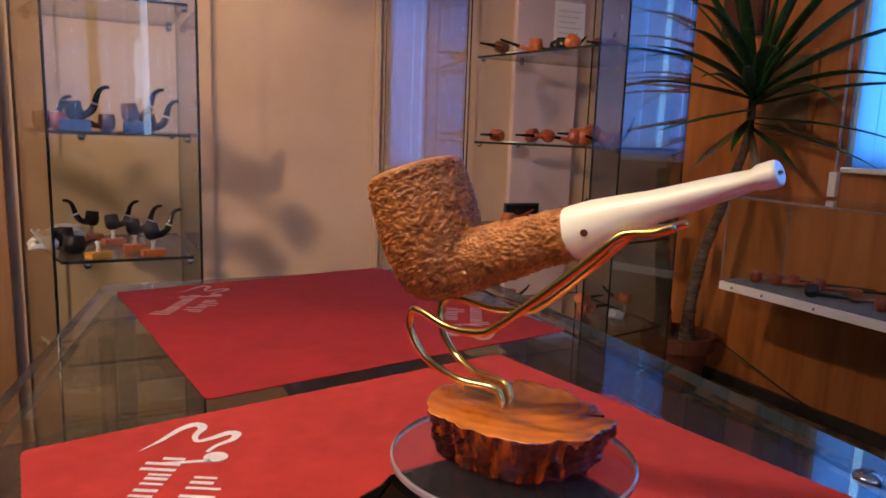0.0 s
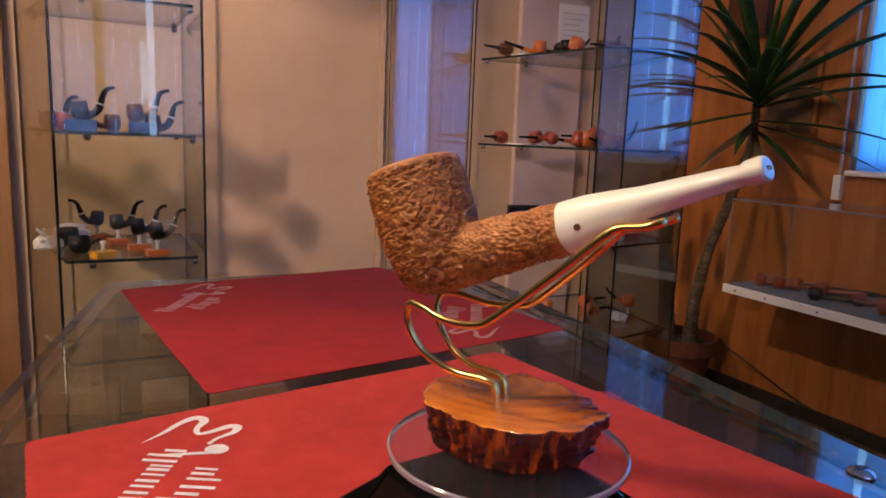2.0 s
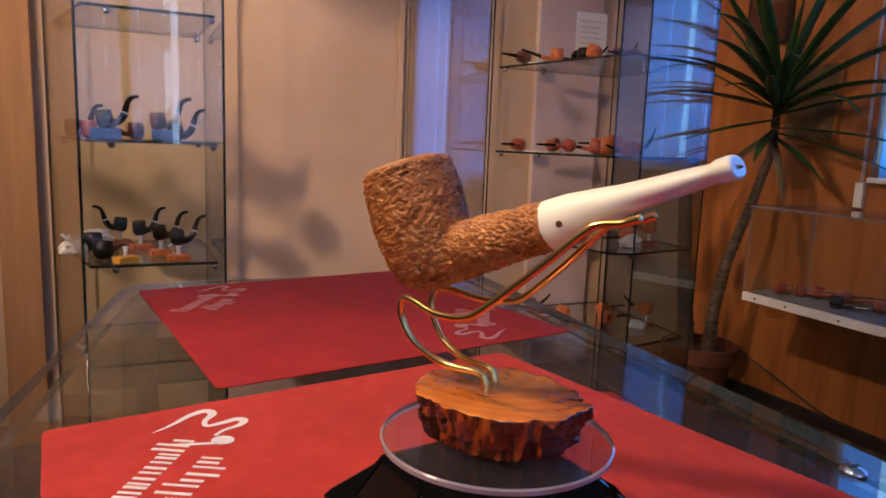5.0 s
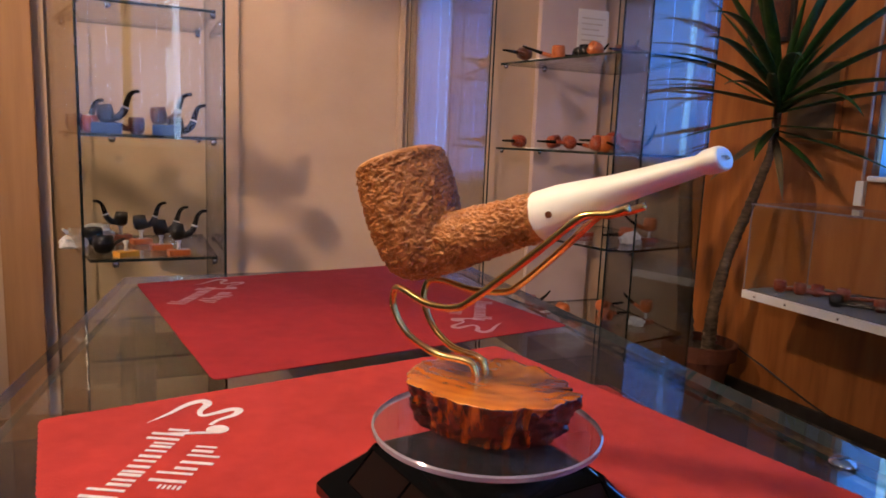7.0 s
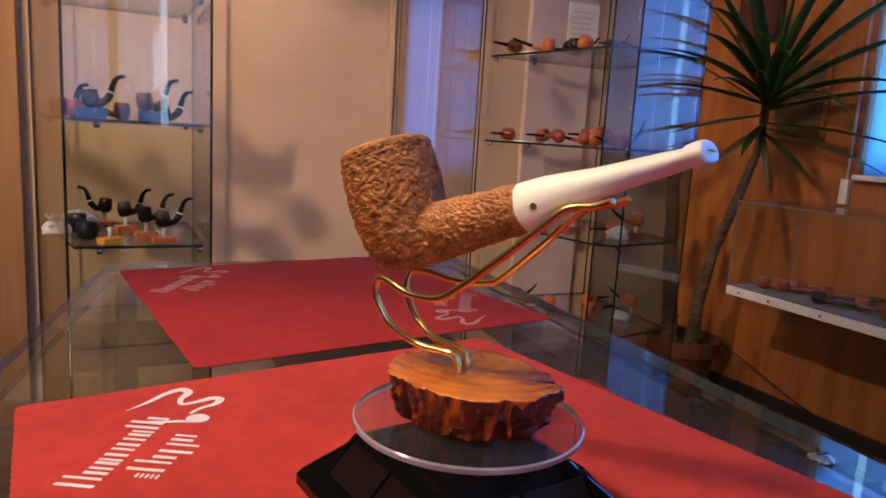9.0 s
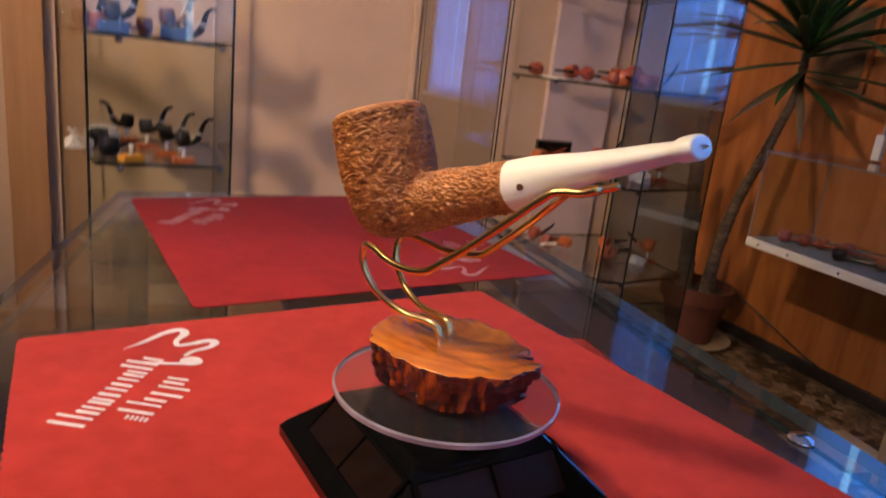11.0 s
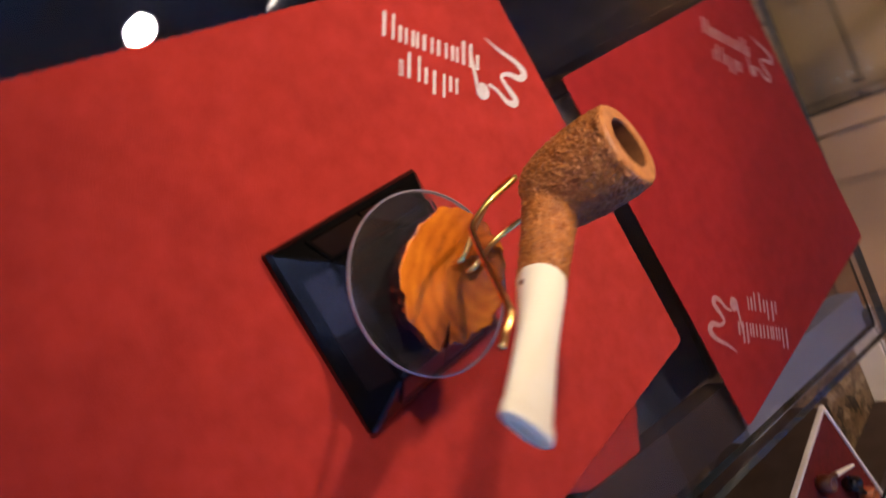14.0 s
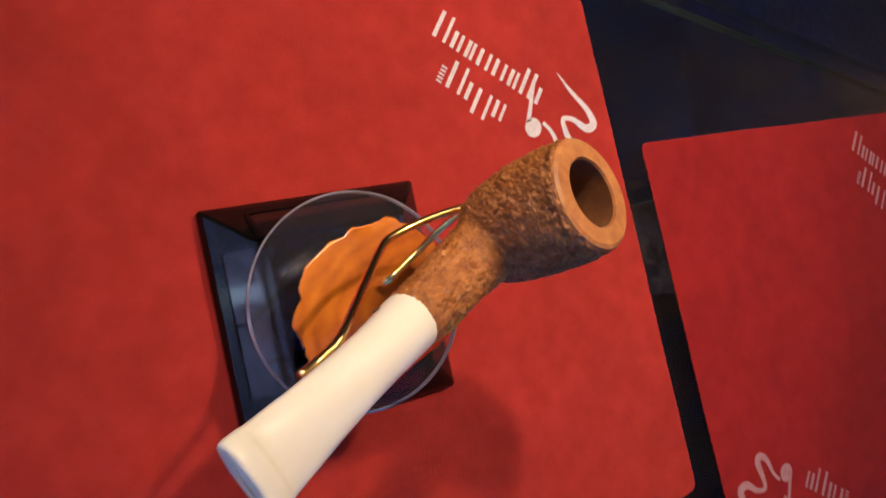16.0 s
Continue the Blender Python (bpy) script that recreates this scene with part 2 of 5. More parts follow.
SILVER_PAPER = surface("silver_paper", [(0.3, (0.5, 0.5, 0.5)), (0.7, (0.75, 0.75, 0.75))], 80, 0.35, 0.6, 120, depth=0.004)

# pale blue reflection in the counter glass, put into a plain colour
REFLECTION_TONE = surface("painted_pale_reflection", [(0.3, (0.2, 0.23, 0.36)), (0.7, (0.26, 0.29, 0.43))], 14, 0.35)

# the rusticated briar
RUSTIC = surface("rusticated_briar", [(0.3, (0.24, 0.07, 0.014)), (0.5, (0.44, 0.155, 0.037)), (0.72, (0.62, 0.25, 0.07))], 260, 0.42, 0.6, 1100, big=45, depth=0.0006)

# the slab's polished top: growth rings and rays
SLAB, nodes, links, b = material("polished_burl")
co, mp, wv = nodes.new("ShaderNodeTexCoord"), nodes.new("ShaderNodeMapping"), nodes.new("ShaderNodeTexWave")
mp.inputs["Location"].default_value = (0.012, -0.02, 0)
mp.inputs["Scale"].default_value = (1, 1.25, 1)
wv.wave_type, wv.rings_direction = "RINGS", "Z"
wv.inputs["Scale"].default_value, wv.inputs["Distortion"].default_value = 42, 4
wv.inputs["Detail"].default_value, wv.inputs["Detail Scale"].default_value = 4, 2.0
links.new(co.outputs["Object"], mp.inputs[0])
links.new(mp.outputs[0], wv.inputs["Vector"])
nz = tex(nodes, links, 45, 5)
mixv = nodes.new("ShaderNodeMix")
mixv.inputs["Factor"].default_value = 0.86
links.new(wv.outputs["Fac"], mixv.inputs["A"])
links.new(nz.outputs[0], mixv.inputs["B"])
r1 = ramp(nodes, [(0.28, (0.28, 0.066, 0.004)), (0.44, (0.5, 0.128, 0.008)), (0.68, (0.66, 0.195, 0.013))])
links.new(mixv.outputs["Result"], r1.inputs[0])
blot = tex(nodes, links, 16, 3)
r3 = ramp(nodes, [(0.36, (0.66, 0.58, 0.52)), (0.52, (1, 1, 1))])
links.new(blot.outputs[0], r3.inputs[0])
darker = nodes.new("ShaderNodeMix")
darker.data_type, darker.blend_type = "RGBA", "MULTIPLY"
darker.inputs["Factor"].default_value = 1
links.new(r1.outputs[0], darker.inputs["A"])
links.new(r3.outputs[0], darker.inputs["B"])
links.new(darker.outputs["Result"], b.inputs["Base Color"])
b.inputs["Roughness"].default_value, b.inputs["Coat Weight"].default_value = 0.24, 1.0
bp = nodes.new("ShaderNodeBump")
bp.inputs["Strength"].default_value, bp.inputs["Distance"].default_value = 0.25, 0.0006
links.new(nz.outputs[0], bp.inputs["Height"])
links.new(bp.outputs[0], b.inputs["Normal"])

# terrazzo with chips of stone
TERRAZZO, nodes, links, b = material("terrazzo")
v = tex(nodes, links, 26, kind="ShaderNodeTexVoronoi")
v2 = tex(nodes, links, 70, kind="ShaderNodeTexVoronoi")
r1 = ramp(nodes, [(0.12, (0.007, 0.005, 0.004)), (0.3, (0.03, 0.018, 0.011)), (0.48, (0.13, 0.085, 0.05)), (0.72, (0.22, 0.155, 0.095)), (0.95, (0.36, 0.29, 0.2))])
sepc = nodes.new("ShaderNodeSeparateColor")
links.new(v.outputs["Color"], sepc.inputs[0])
sep2 = nodes.new("ShaderNodeSeparateColor")
links.new(v2.outputs["Color"], sep2.inputs[0])
mixt = nodes.new("ShaderNodeMix")
mixt.inputs["Factor"].default_value = 0.3
links.new(sepc.outputs[0], mixt.inputs["A"])
links.new(sep2.outputs[0], mixt.inputs["B"])
links.new(mixt.outputs["Result"], r1.inputs[0])
links.new(r1.outputs[0], b.inputs["Base Color"])
b.inputs["Roughness"].default_value = 0.3


# ---- builders ----
def part(name, bm, mat, parent=None, label="", smooth=False, m=None):
    """Links a bmesh as one mesh object under a thing or a part."""
    me = bpy.data.meshes.new(name)
    if smooth:
        for f in bm.faces:
            f.smooth = True
    bm.to_mesh(me)
    bm.free()
    for x in (mat if isinstance(mat, (list, tuple)) else [mat]):
        me.materials.append(x)
    ob = new(name, me)
    ob.parent = parent
    if m is not None:
        ob.matrix_basis = m
    if label:
        tagged(ob, label)
    return ob


def thing(name, m, label, category, group="", kind=""):
    ob = new(name)
    ob.empty_display_size = 0.02
    ob.matrix_basis = m
    return tagged(ob, label, category, group, kind)


def structure(name, bm, mat, label, category, m=None, smooth=False):
    ob = part(name, bm, mat, None, "", smooth, m)
    return tagged(ob, label, category, "", "structure")


def box(bm, lo, hi, bevel=0.0, mat=0):
    """Adds a box from corner lo to corner hi."""
    lo, hi = Vector(lo), Vector(hi)
    r = bmesh.ops.create_cube(bm, size=1, matrix=Matrix.Translation((lo + hi) / 2) @ Matrix.Diagonal((*(hi - lo), 1)))
    faces = {f for v in r["verts"] for f in v.link_faces}
    for f in faces:
        f.material_index = mat
    if bevel:
        bmesh.ops.bevel(bm, geom=list({e for v in r["verts"] for e in v.link_edges}), offset=bevel, segments=2, affect="EDGES", profile=0.5)
    return bm


def boxed(lo, hi, bevel=0.0):
    return box(bmesh.new(), lo, hi, bevel)


def lathe(profile, steps=32, m=None, bm=None, mat=0):
    """Turns (radius, height) pairs round the z axis."""
    bm = bm or bmesh.new()
    m = m or Matrix()
    rings = []
    for r, z in profile:
        if r < 1e-6:
            rings.append([bm.verts.new(m @ Vector((0, 0, z)))])
        else:
            rings.append([bm.verts.new(m @ Vector((r * math.cos(k * math.tau / steps), r * math.sin(k * math.tau / steps), z))) for k in range(steps)])
    for p, q in zip(rings, rings[1:]):
        for k in range(steps):
            j = (k + 1) % steps
            if len(p) == 1 and len(q) == 1:
                continue
            vs = [p[0], q[j], q[k]] if len(p) == 1 else [p[k], p[j], q[0]] if len(q) == 1 else [p[k], p[j], q[j], q[k]]
            bm.faces.new(vs).material_index = mat
    return bm


def tube(points, radius, steps=10, bm=None, closed_ends=True, flat=1.0, mat=0):
    """A round bar along points; radius may be one number or one for each point."""
    bm = bm or bmesh.new()
    pts = [Vector(p) for p in points]
    rad = radius if isinstance(radius, (list, tuple)) else [radius] * len(pts)
    rings, side = [], None
    for k, p in enumerate(pts):
        d = (pts[min(k + 1, len(pts) - 1)] - pts[max(k - 1, 0)]).normalized()
        if side is None:
            side = d.orthogonal().normalized() if abs(d.y) > 0.9 else d.cross(Vector((0, 1, 0))).normalized()
        side = (side - d * side.dot(d)).normalized()
        up = d.cross(side)
        rings.append([bm.verts.new(p + rad[k] * (math.cos(i * math.tau / steps) * side + flat * math.sin(i * math.tau / steps) * up)) for i in range(steps)])
    for p, q in zip(rings, rings[1:]):
        for i in range(steps):
            j = (i + 1) % steps
            bm.faces.new((p[i], q[i], q[j], p[j])).material_index = mat
    if closed_ends:
        bm.faces.new(rings[0]).material_index = mat
        bm.faces.new(rings[-1][::-1]).material_index = mat
    return bm


def spline(points, steps=8):
    """A smooth line through points."""
    p = [Vector(q) for q in points]
    p = [2 * p[0] - p[1]] + p + [2 * p[-1] - p[-2]]
    out = []
    for k in range(1, len(p) - 2):
        for s in range(steps):
            t = s / steps
            a, b, c, d = p[k - 1], p[k], p[k + 1], p[k + 2]
            out.append(0.5 * (2 * b + (c - a) * t + (2 * a - 5 * b + 4 * c - d) * t * t + (3 * b - a - 3 * c + d) * t ** 3))
    return out + [p[-2]]


def prism(outline, z0, z1, bm=None, side=0, cap=0):
    """An upright prism over a flat outline of (x, y)."""
    bm = bm or bmesh.new()
    lo, hi = ([bm.verts.new((x, y, z)) for x, y in outline] for z in (z0, z1))
    bm.faces.new(lo[::-1]).material_index = cap
    bm.faces.new(hi).material_index = cap
    for k in range(len(lo)):
        j = (k + 1) % len(lo)
        bm.faces.new((lo[k], lo[j], hi[j], hi[k])).material_index = side
    return bm


def at_room(a, b, z=0.0, turn=0.0):
    return ROOM @ pose(a, b, z, 0, 0, turn)

# ---- the room ----
def wall(name, lo, hi, mat, label, holes=()):
    """A wall as a box in the room's axes; holes are (u0, u1, z0, z1) along its longer side."""
    lo, hi = Vector(lo), Vector(hi)
    ax = 0 if hi.x - lo.x > hi.y - lo.y else 1
    bm = bmesh.new()

    def block(u0, u1, z0, z1):
        if u1 - u0 > 1e-4 and z1 - z0 > 1e-4:
            p, q = lo.copy(), hi.copy()
            p[ax], q[ax], p.z, q.z = u0, u1, z0, z1
            box(bm, p, q)
    u = lo[ax]
    for u0, u1, z0, z1 in holes:
        block(u, u0, lo.z, hi.z)
        block(u0, u1, lo.z, z0)
        block(u0, u1, z1, hi.z)
        u = u1
    block(u, hi[ax], lo.z, hi.z)
    return structure(name, bm, mat, label, "wall", ROOM)


T = 0.2
structure("floor", boxed((0.0, REAR_B, -0.1), (WALL_A, WALL_B, 0)), TERRAZZO, "brown terrazzo floor with dark and cream stone chips", "floor", ROOM)
structure("floor_carpet", boxed((LEFT_A, REAR_B, -0.1), (0.0, WALL_B, 0.006)), CARPET, "dark navy carpet beside the terrazzo floor", "carpet", ROOM)
structure("ceiling", boxed((LEFT_A - T, REAR_B - T, HIGH), (WALL_A + T, WALL_B + T, HIGH + 0.15)), CEILING, "plain off-white ceiling", "ceiling", ROOM)
wall("wall_back", (LEFT_A - T, WALL_B, -0.1), (WALL_A + T, WALL_B + T, HIGH), PLASTER, "warm beige painted plaster wall")
wall("wall_left", (LEFT_A - T, REAR_B, -0.1), (LEFT_A, WALL_B, HIGH), PLASTER, "warm beige painted plaster side wall")
WINDOWS = [(-1.15, 0.5, 0.70, 2.35), (0.62, 1.64, 0.95, 2.35)]
REAR_WIN = [(-0.62, 0.9, 0.9, 2.2)]
wall("wall_right", (WALL_A, REAR_B, -0.1), (WALL_A + T, WALL_B, HIGH), PANEL, "orange-brown wood-panelled wall with windows", WINDOWS)
wall("wall_rear", (LEFT_A - T, REAR_B - T, -0.1), (WALL_A + T, REAR_B, HIGH), PLASTER, "beige plaster wall with a wide window", REAR_WIN)
structure("baseboard_right", boxed((WALL_A - 0.02, REAR_B + 0.01, 0), (WALL_A - 0.002, WALL_B - 0.01, 0.053), 0.004), SKIRT, "black skirting board along the wood panelling", "baseboard", ROOM)
structure("baseboard_back", boxed((LEFT_A + 0.01, WALL_B - 0.016, 0.006), (WALL_A - 0.03, WALL_B - 0.002, 0.085), 0.004), TRIM, "low brown skirting board along the beige wall", "baseboard", ROOM)
structure("trim_post", boxed((-0.24, WALL_B - 0.03, 0.09), (-0.13, WALL_B - 0.001, HIGH - 0.01), 0.004), TRIM, "flat orange wooden post against the beige wall", "trim", ROOM)
structure("trim_strip", boxed((1.06, WALL_B - 0.012, 0.09), (1.085, WALL_B - 0.001, HIGH - 0.01), 0.002), PLASTER, "thin beige strip on the wall", "trim", ROOM)

BULB = glow("lamp_bulb", (1.0, 0.9, 0.75), 30.0)
OPAL = surface("opal_glass", [(0.3, (0.6, 0.66, 0.6)), (0.7, (0.75, 0.8, 0.74))], 40, 0.15)
SKY_GLOW = glow("daylight_sky", (0.23, 0.55, 1.0), 5.9)
SKY_BRIGHT = glow("bright_sky", (0.52, 0.7, 1.0), 8.5)


def window(name, ax, at, u0, u1, z0, z1, inward, blinds, bar=0.06, tint=BLIND):
    """A window in a wall: frame, panes, sill, and blinds of upright strips."""
    mid = (u0 + u1) / 2
    base = thing(name, at_room(*((at, mid) if ax else (mid, at)), z0, 90 if ax else 0), "white-framed window with pale daylight outside", "window", kind="structure")
    w, h = (u1 - u0) / 2, z1 - z0
    out = -1 if (inward < 0) == (ax == 0) else 1     # which way is outside, along the thing's own y
    out = out if ax == 0 else -out
    y = 0.1 * out
    for lo, hi in (((-w, y - 0.03, 0), (w, y + 0.03, 0.06)), ((-w, y - 0.03, h - 0.06), (w, y + 0.03, h)), ((-w, y - 0.03, 0.06), (-w + bar, y + 0.03, h - 0.06)),
                   ((w - bar, y - 0.03, 0.06), (w, y + 0.03, h - 0.06)), ((-0.035, y - 0.03, 0.06), (0.035, y + 0.03, h - 0.06))):
        part("window_frame", boxed(lo, hi, 0.004), FRAME, base)
    for s in (-1, 1):
        p = part("pane", boxed((min(s * 0.035, s * (w - bar)), y - 0.004, 0.06), (max(s * 0.035, s * (w - bar)), y + 0.004, h - 0.06)), PANE, base)
        p.visible_shadow = False
    part("window_sill", boxed((-w + 0.002, -0.03 if out > 0 else -0.02, 0.0005), (w - 0.002, 0.02 if out > 0 else 0.03, 0.02), 0.005), FRAME, base)
    yb = 0.03 * out
    for k, (a0, a1) in enumerate(blinds):
        part("blind_strip", boxed((a0 - mid, yb - 0.0015 + 0.004 * (k % 2), 0.01), (a1 - mid, yb + 0.0015 + 0.004 * (k % 2), h - 0.02)), tint, base)
    return base


def strips(u0, u1, wide, gap):
    """Upright blind strips side by side from u0 to u1."""
    return [(u0 + k * wide, u0 + (k + 1) * wide - gap) for k in range(int((u1 - u0) / wide + 0.01))]


for k, (u0, u1, z0, z1) in enumerate(WINDOWS):
    window("window_%d" % (k + 1), 1, WALL_A, u0, u1, z0, z1, -1, strips(u0, u1, 0.089, 0.004) if k == 0 else strips(0.652, 1.455, 0.089, 0.004) + [(1.48, 1.556), (1.56, 1.632)], 0.06 if k == 0 else 0.02, BLUE_BLIND if k == 0 else THIN_BLIND)
window("window_3", 0, REAR_B, *REAR_WIN[0], 1, strips(-0.62, 0.44, 0.106, 0.0015) + strips(0.487, 0.9, 0.1375, 0.0015))
structure("backdrop_right", boxed((WALL_A + 0.9, REAR_B - 2.2, -0.1), (WALL_A + 0.92, WALL_B, 3.6)), SKY_GLOW, "pale blue daylight outside the windows", "backdrop", ROOM)
structure("backdrop_rear", boxed((LEFT_A, REAR_B - 1.12, -0.1), (WALL_A - 0.5, REAR_B - 1.1, 3.6)), SKY_BRIGHT, "pale blue daylight outside the rear window", "backdrop", ROOM)

# ceiling spotlights
def ceiling_spot(eye, target):
    d = (Vector(target) - Vector(eye)).normalized()
    s = thing("ceiling_spotlight", Matrix.Translation((eye[0], eye[1], HIGH)), "small white ceiling spotlight with a tilted head", "spotlight", "ceiling spotlights")
    part("canopy", lathe([(0, -0.001), (0.045, -0.001), (0.045, -0.018), (0, -0.02)], 24), WHITE, s)
    part("stem", tube([(0, 0, -0.018), (0, 0, -0.06)], 0.006), WHITE, s)
    m = Matrix.Translation(Vector((0, 0, -0.07)) - d * 0.02) @ (-d).to_track_quat("Z", "Y").to_matrix().to_4x4()
    head = part("head", lathe([(0.0, 0.05), (0.03, 0.05), (0.042, -0.02), (0.039, -0.02), (0.029, 0.03), (0, 0.03)], 24, m), WHITE, s, smooth=True)
    part("bulb", lathe([(0, 0.012), (0.032, 0.012), (0.033, 0.004), (0.02, 0.0), (0, -0.002)], 20, m), BULB, head, "glowing reflector bulb", smooth=True)
    return s


for eye, target, *_ in SPOTS:
    ceiling_spot(eye, target)

# a dark rod lamp with a ring of unlit glass heads, hung beside the first spotlight
lamp = thing("ceiling_lamp", Matrix.Translation((-1.56, 0.78, HIGH)), "black rod ceiling lamp with unlit chrome and glass heads", "ceiling lamp")
part("canopy", lathe([(0, -0.001), (0.06, -0.001), (0.06, -0.02), (0.012, -0.03), (0, -0.03)], 28), SKIRT, lamp, smooth=True)
part("stem", tube([(0, 0, -0.028), (0, 0, -0.3)], 0.012, 12), SKIRT, lamp)
part("arm", tube([(0.0, 0.0, -0.3), (0.25, -0.14, -0.27), (0.5, -0.28, -0.24)], 0.012, 10), SKIRT, lamp, "black metal arm", smooth=True)
part("arm", tube([(0.0, 0.0, -0.3), (-0.1, -0.24, -0.3), (-0.16, -0.44, -0.28)], 0.008, 10), TERRACOTTA, lamp, "reddish metal arm", smooth=True)
part("arm", tube([(0.16, 0.02, -0.31), (0.3, 0.12, -0.28), (0.42, 0.2, -0.25)], 0.009, 10), CHROME, lamp, "chrome arm", smooth=True)
for x, y in ((-0.1, 0.1), (0.02, -0.08), (0.2, 0.04), (0.27, -0.06), (0.06, 0.14)):
    tip = Vector((x, y, -0.34))
    part("head_arm", tube([(0, 0, -0.295), tuple(tip * 0.5 + Vector((0, 0, -0.13))), tuple(tip)], 0.006, 8), SKIRT, lamp, smooth=True)
    head = part("head", lathe([(0, 0.03), (0.022, 0.03), (0.03, 0.0), (0.034, -0.035), (0.031, -0.035), (0.026, 0.0), (0, 0.012)], 20, Matrix.Translation(tip)), CHROME, lamp, smooth=True)
    part("glass", lathe([(0, -0.004), (0.024, -0.004), (0.028, -0.03), (0, -0.034)], 18, Matrix.Translation(tip)), OPAL, head, "unlit white glass")

# ---- the glass counter ----
ZT = TABLE
TOP = [(0.118, 0.772), (-0.095, -0.33), (0.443, -0.33), (0.508, 0.765)]
counter = thing("glass_counter", at_room(0.2, 0.2), "glass-topped display counter with dark frame and lower shelf", "display counter")
rel = [(a - 0.2, b - 0.2) for a, b in TOP]


def inset(poly, d):
    """The outline drawn in by d."""
    out = []
    n = len(poly)
    for k in range(n):
        p0, p1, p2 = (Vector(poly[(k + j - 1) % n]) for j in range(3))
        e1, e2 = (p1 - p0).normalized(), (p2 - p1).normalized()
        n1, n2 = Vector((-e1.y, e1.x)), Vector((-e2.y, e2.x))
        out.append(tuple(p1 + (n1 + n2) * d / (1 + n1.dot(n2))))
    return out


def pane_between(p, q, z0, z1, thick=0.006, bm=None):
    """An upright sheet of glass from p to q, its narrow edges in the second material."""
    bm = bm or bmesh.new()
    p, q = Vector((*p, 0)), Vector((*q, 0))
    n = (q - p).normalized().cross(Vector((0, 0, 1))) * thick / 2
    c = [p - n, q - n, q + n, p + n]
    lo, hi = ([bm.verts.new((v.x, v.y, z)) for v in c] for z in (z0, z1))
    for vs, mi in (((lo[0], lo[1], hi[1], hi[0]), 0), ((lo[2], lo[3], hi[3], hi[2]), 0), ((lo[1], lo[2], hi[2], hi[1]), 1), ((lo[3], lo[0], hi[0], hi[3]), 1),
                   ((hi[0], hi[1], hi[2], hi[3]), 1), ((lo[3], lo[2], lo[1], lo[0]), 1)):
        bm.faces.new(vs).material_index = mi
    return bm


top = part("top_glass", prism(rel, ZT - 0.008, ZT, side=1), [TOP_GLASS, PALE_EDGE], counter, "thick clear glass top with polished edges")
top.visible_shadow = False
side = inset(rel, 0.012)
for k in range(4):
    g = part("side_glass", pane_between(side[k], side[(k + 1) % 4], 0.12, ZT - 0.0085), [PANE, EDGE], counter)
    g.visible_shadow = False
for x, y in inset(rel, 0.022):
    part("corner_post", boxed((x - 0.009, y - 0.009, 0.1), (x + 0.009, y + 0.009, ZT - 0.0085), 0.002), DARK_FRAME, counter)
part("plinth", prism(inset(rel, 0.03), 0.0, 0.1), BROWN_BAND, counter)
part("lower_shelf", prism(inset(rel, 0.028), 0.1005, 0.118), GREY_BOARD, counter, "blue-grey lower shelf")
def along_edge(b, inward):
    """A place beside the counter's window-side edge, inward from it."""
    return (0.4626 + 0.0594 * b - inward - 0.2, b - 0.2)


part("side_rail", prism([along_edge(-0.3, 0.061), along_edge(-0.3, 0.021), along_edge(0.49, 0.021), along_edge(0.49, 0.061)], 0.852, 0.8712), BROWN_BAND, counter, "dark brown rail under the glass")
# added strip beyond the rail, coloured like the pale reflection there
part("reflection_strip", prism([along_edge(0.4905, 0.05), along_edge(0.4905, 0.008), along_edge(0.745, 0.008), along_edge(0.745, 0.05)], 0.845, 0.8712), REFLECTION_TONE, counter, "pale blue-grey strip painted as a reflection beyond the rail")
part("display_board", boxed((0.06, 0.02, 0.806), (0.249, 0.53, 0.818), 0.002), GREY_BOARD, counter, "blue-grey display board under the glass")
for b0, b1 in ((0.16, 0.172), (0.34, 0.35)):
    part("board_joint", boxed((0.06, b0, 0.8185), (0.249, b1, 0.824), 0.001), SKIRT, counter)

# things inside the counter
low_mat = thing("red_cloth", at_room(0.405, 0.33, 0.8245, -26), "folded red cloth lying on the board under the glass", "cloth")
for k, (x0, y0, x1, y1) in enumerate([(-0.06, -0.04, 0.012, 0.06), (-0.055, -0.045, 0.018, 0.05), (-0.05, -0.035, 0.021, 0.052), (-0.05, -0.042, 0.02, 0.05)]):
    part("folded_layer", boxed((x0, y0, 0.0112 * k), (x1, y1, 0.0112 * k + 0.011), 0.004), RED, low_mat)
for k, (a, b, w, d, h, mt, lab) in enumerate([(0.18, 0.55, 0.1, 0.07, 0.05, BROWN_BAND, "small dark brown box on the glass shelf"), (0.26, 0.3, 0.16, 0.12, 0.03, GREY_BOARD, "flat blue-grey box on the glass shelf"),
                                            (0.1, 0.2, 0.12, 0.14, 0.04, GREY_BOARD, "flat grey-blue box on the glass shelf"), (0.37, 0.12, 0.12, 0.18, 0.04, BLUE_CLOTH, "flat dark blue box on the glass shelf"),
                                            (0.33, 0.66, 0.14, 0.1, 0.03, GREY_BOARD, "grey-blue flat box on the glass shelf")]):
    s = thing("storage_box", at_room(a, b, 0.1185, 17 * k), lab.replace("glass", "lower"), "box")
    part("box_body", boxed((-w / 2, -d / 2, 0), (w / 2, d / 2, h * 0.7), 0.002), mt, s)
    part("lid", boxed((-w / 2 - 0.002, -d / 2 - 0.002, h * 0.7), (w / 2 + 0.002, d / 2 + 0.002, h), 0.002), mt, s)

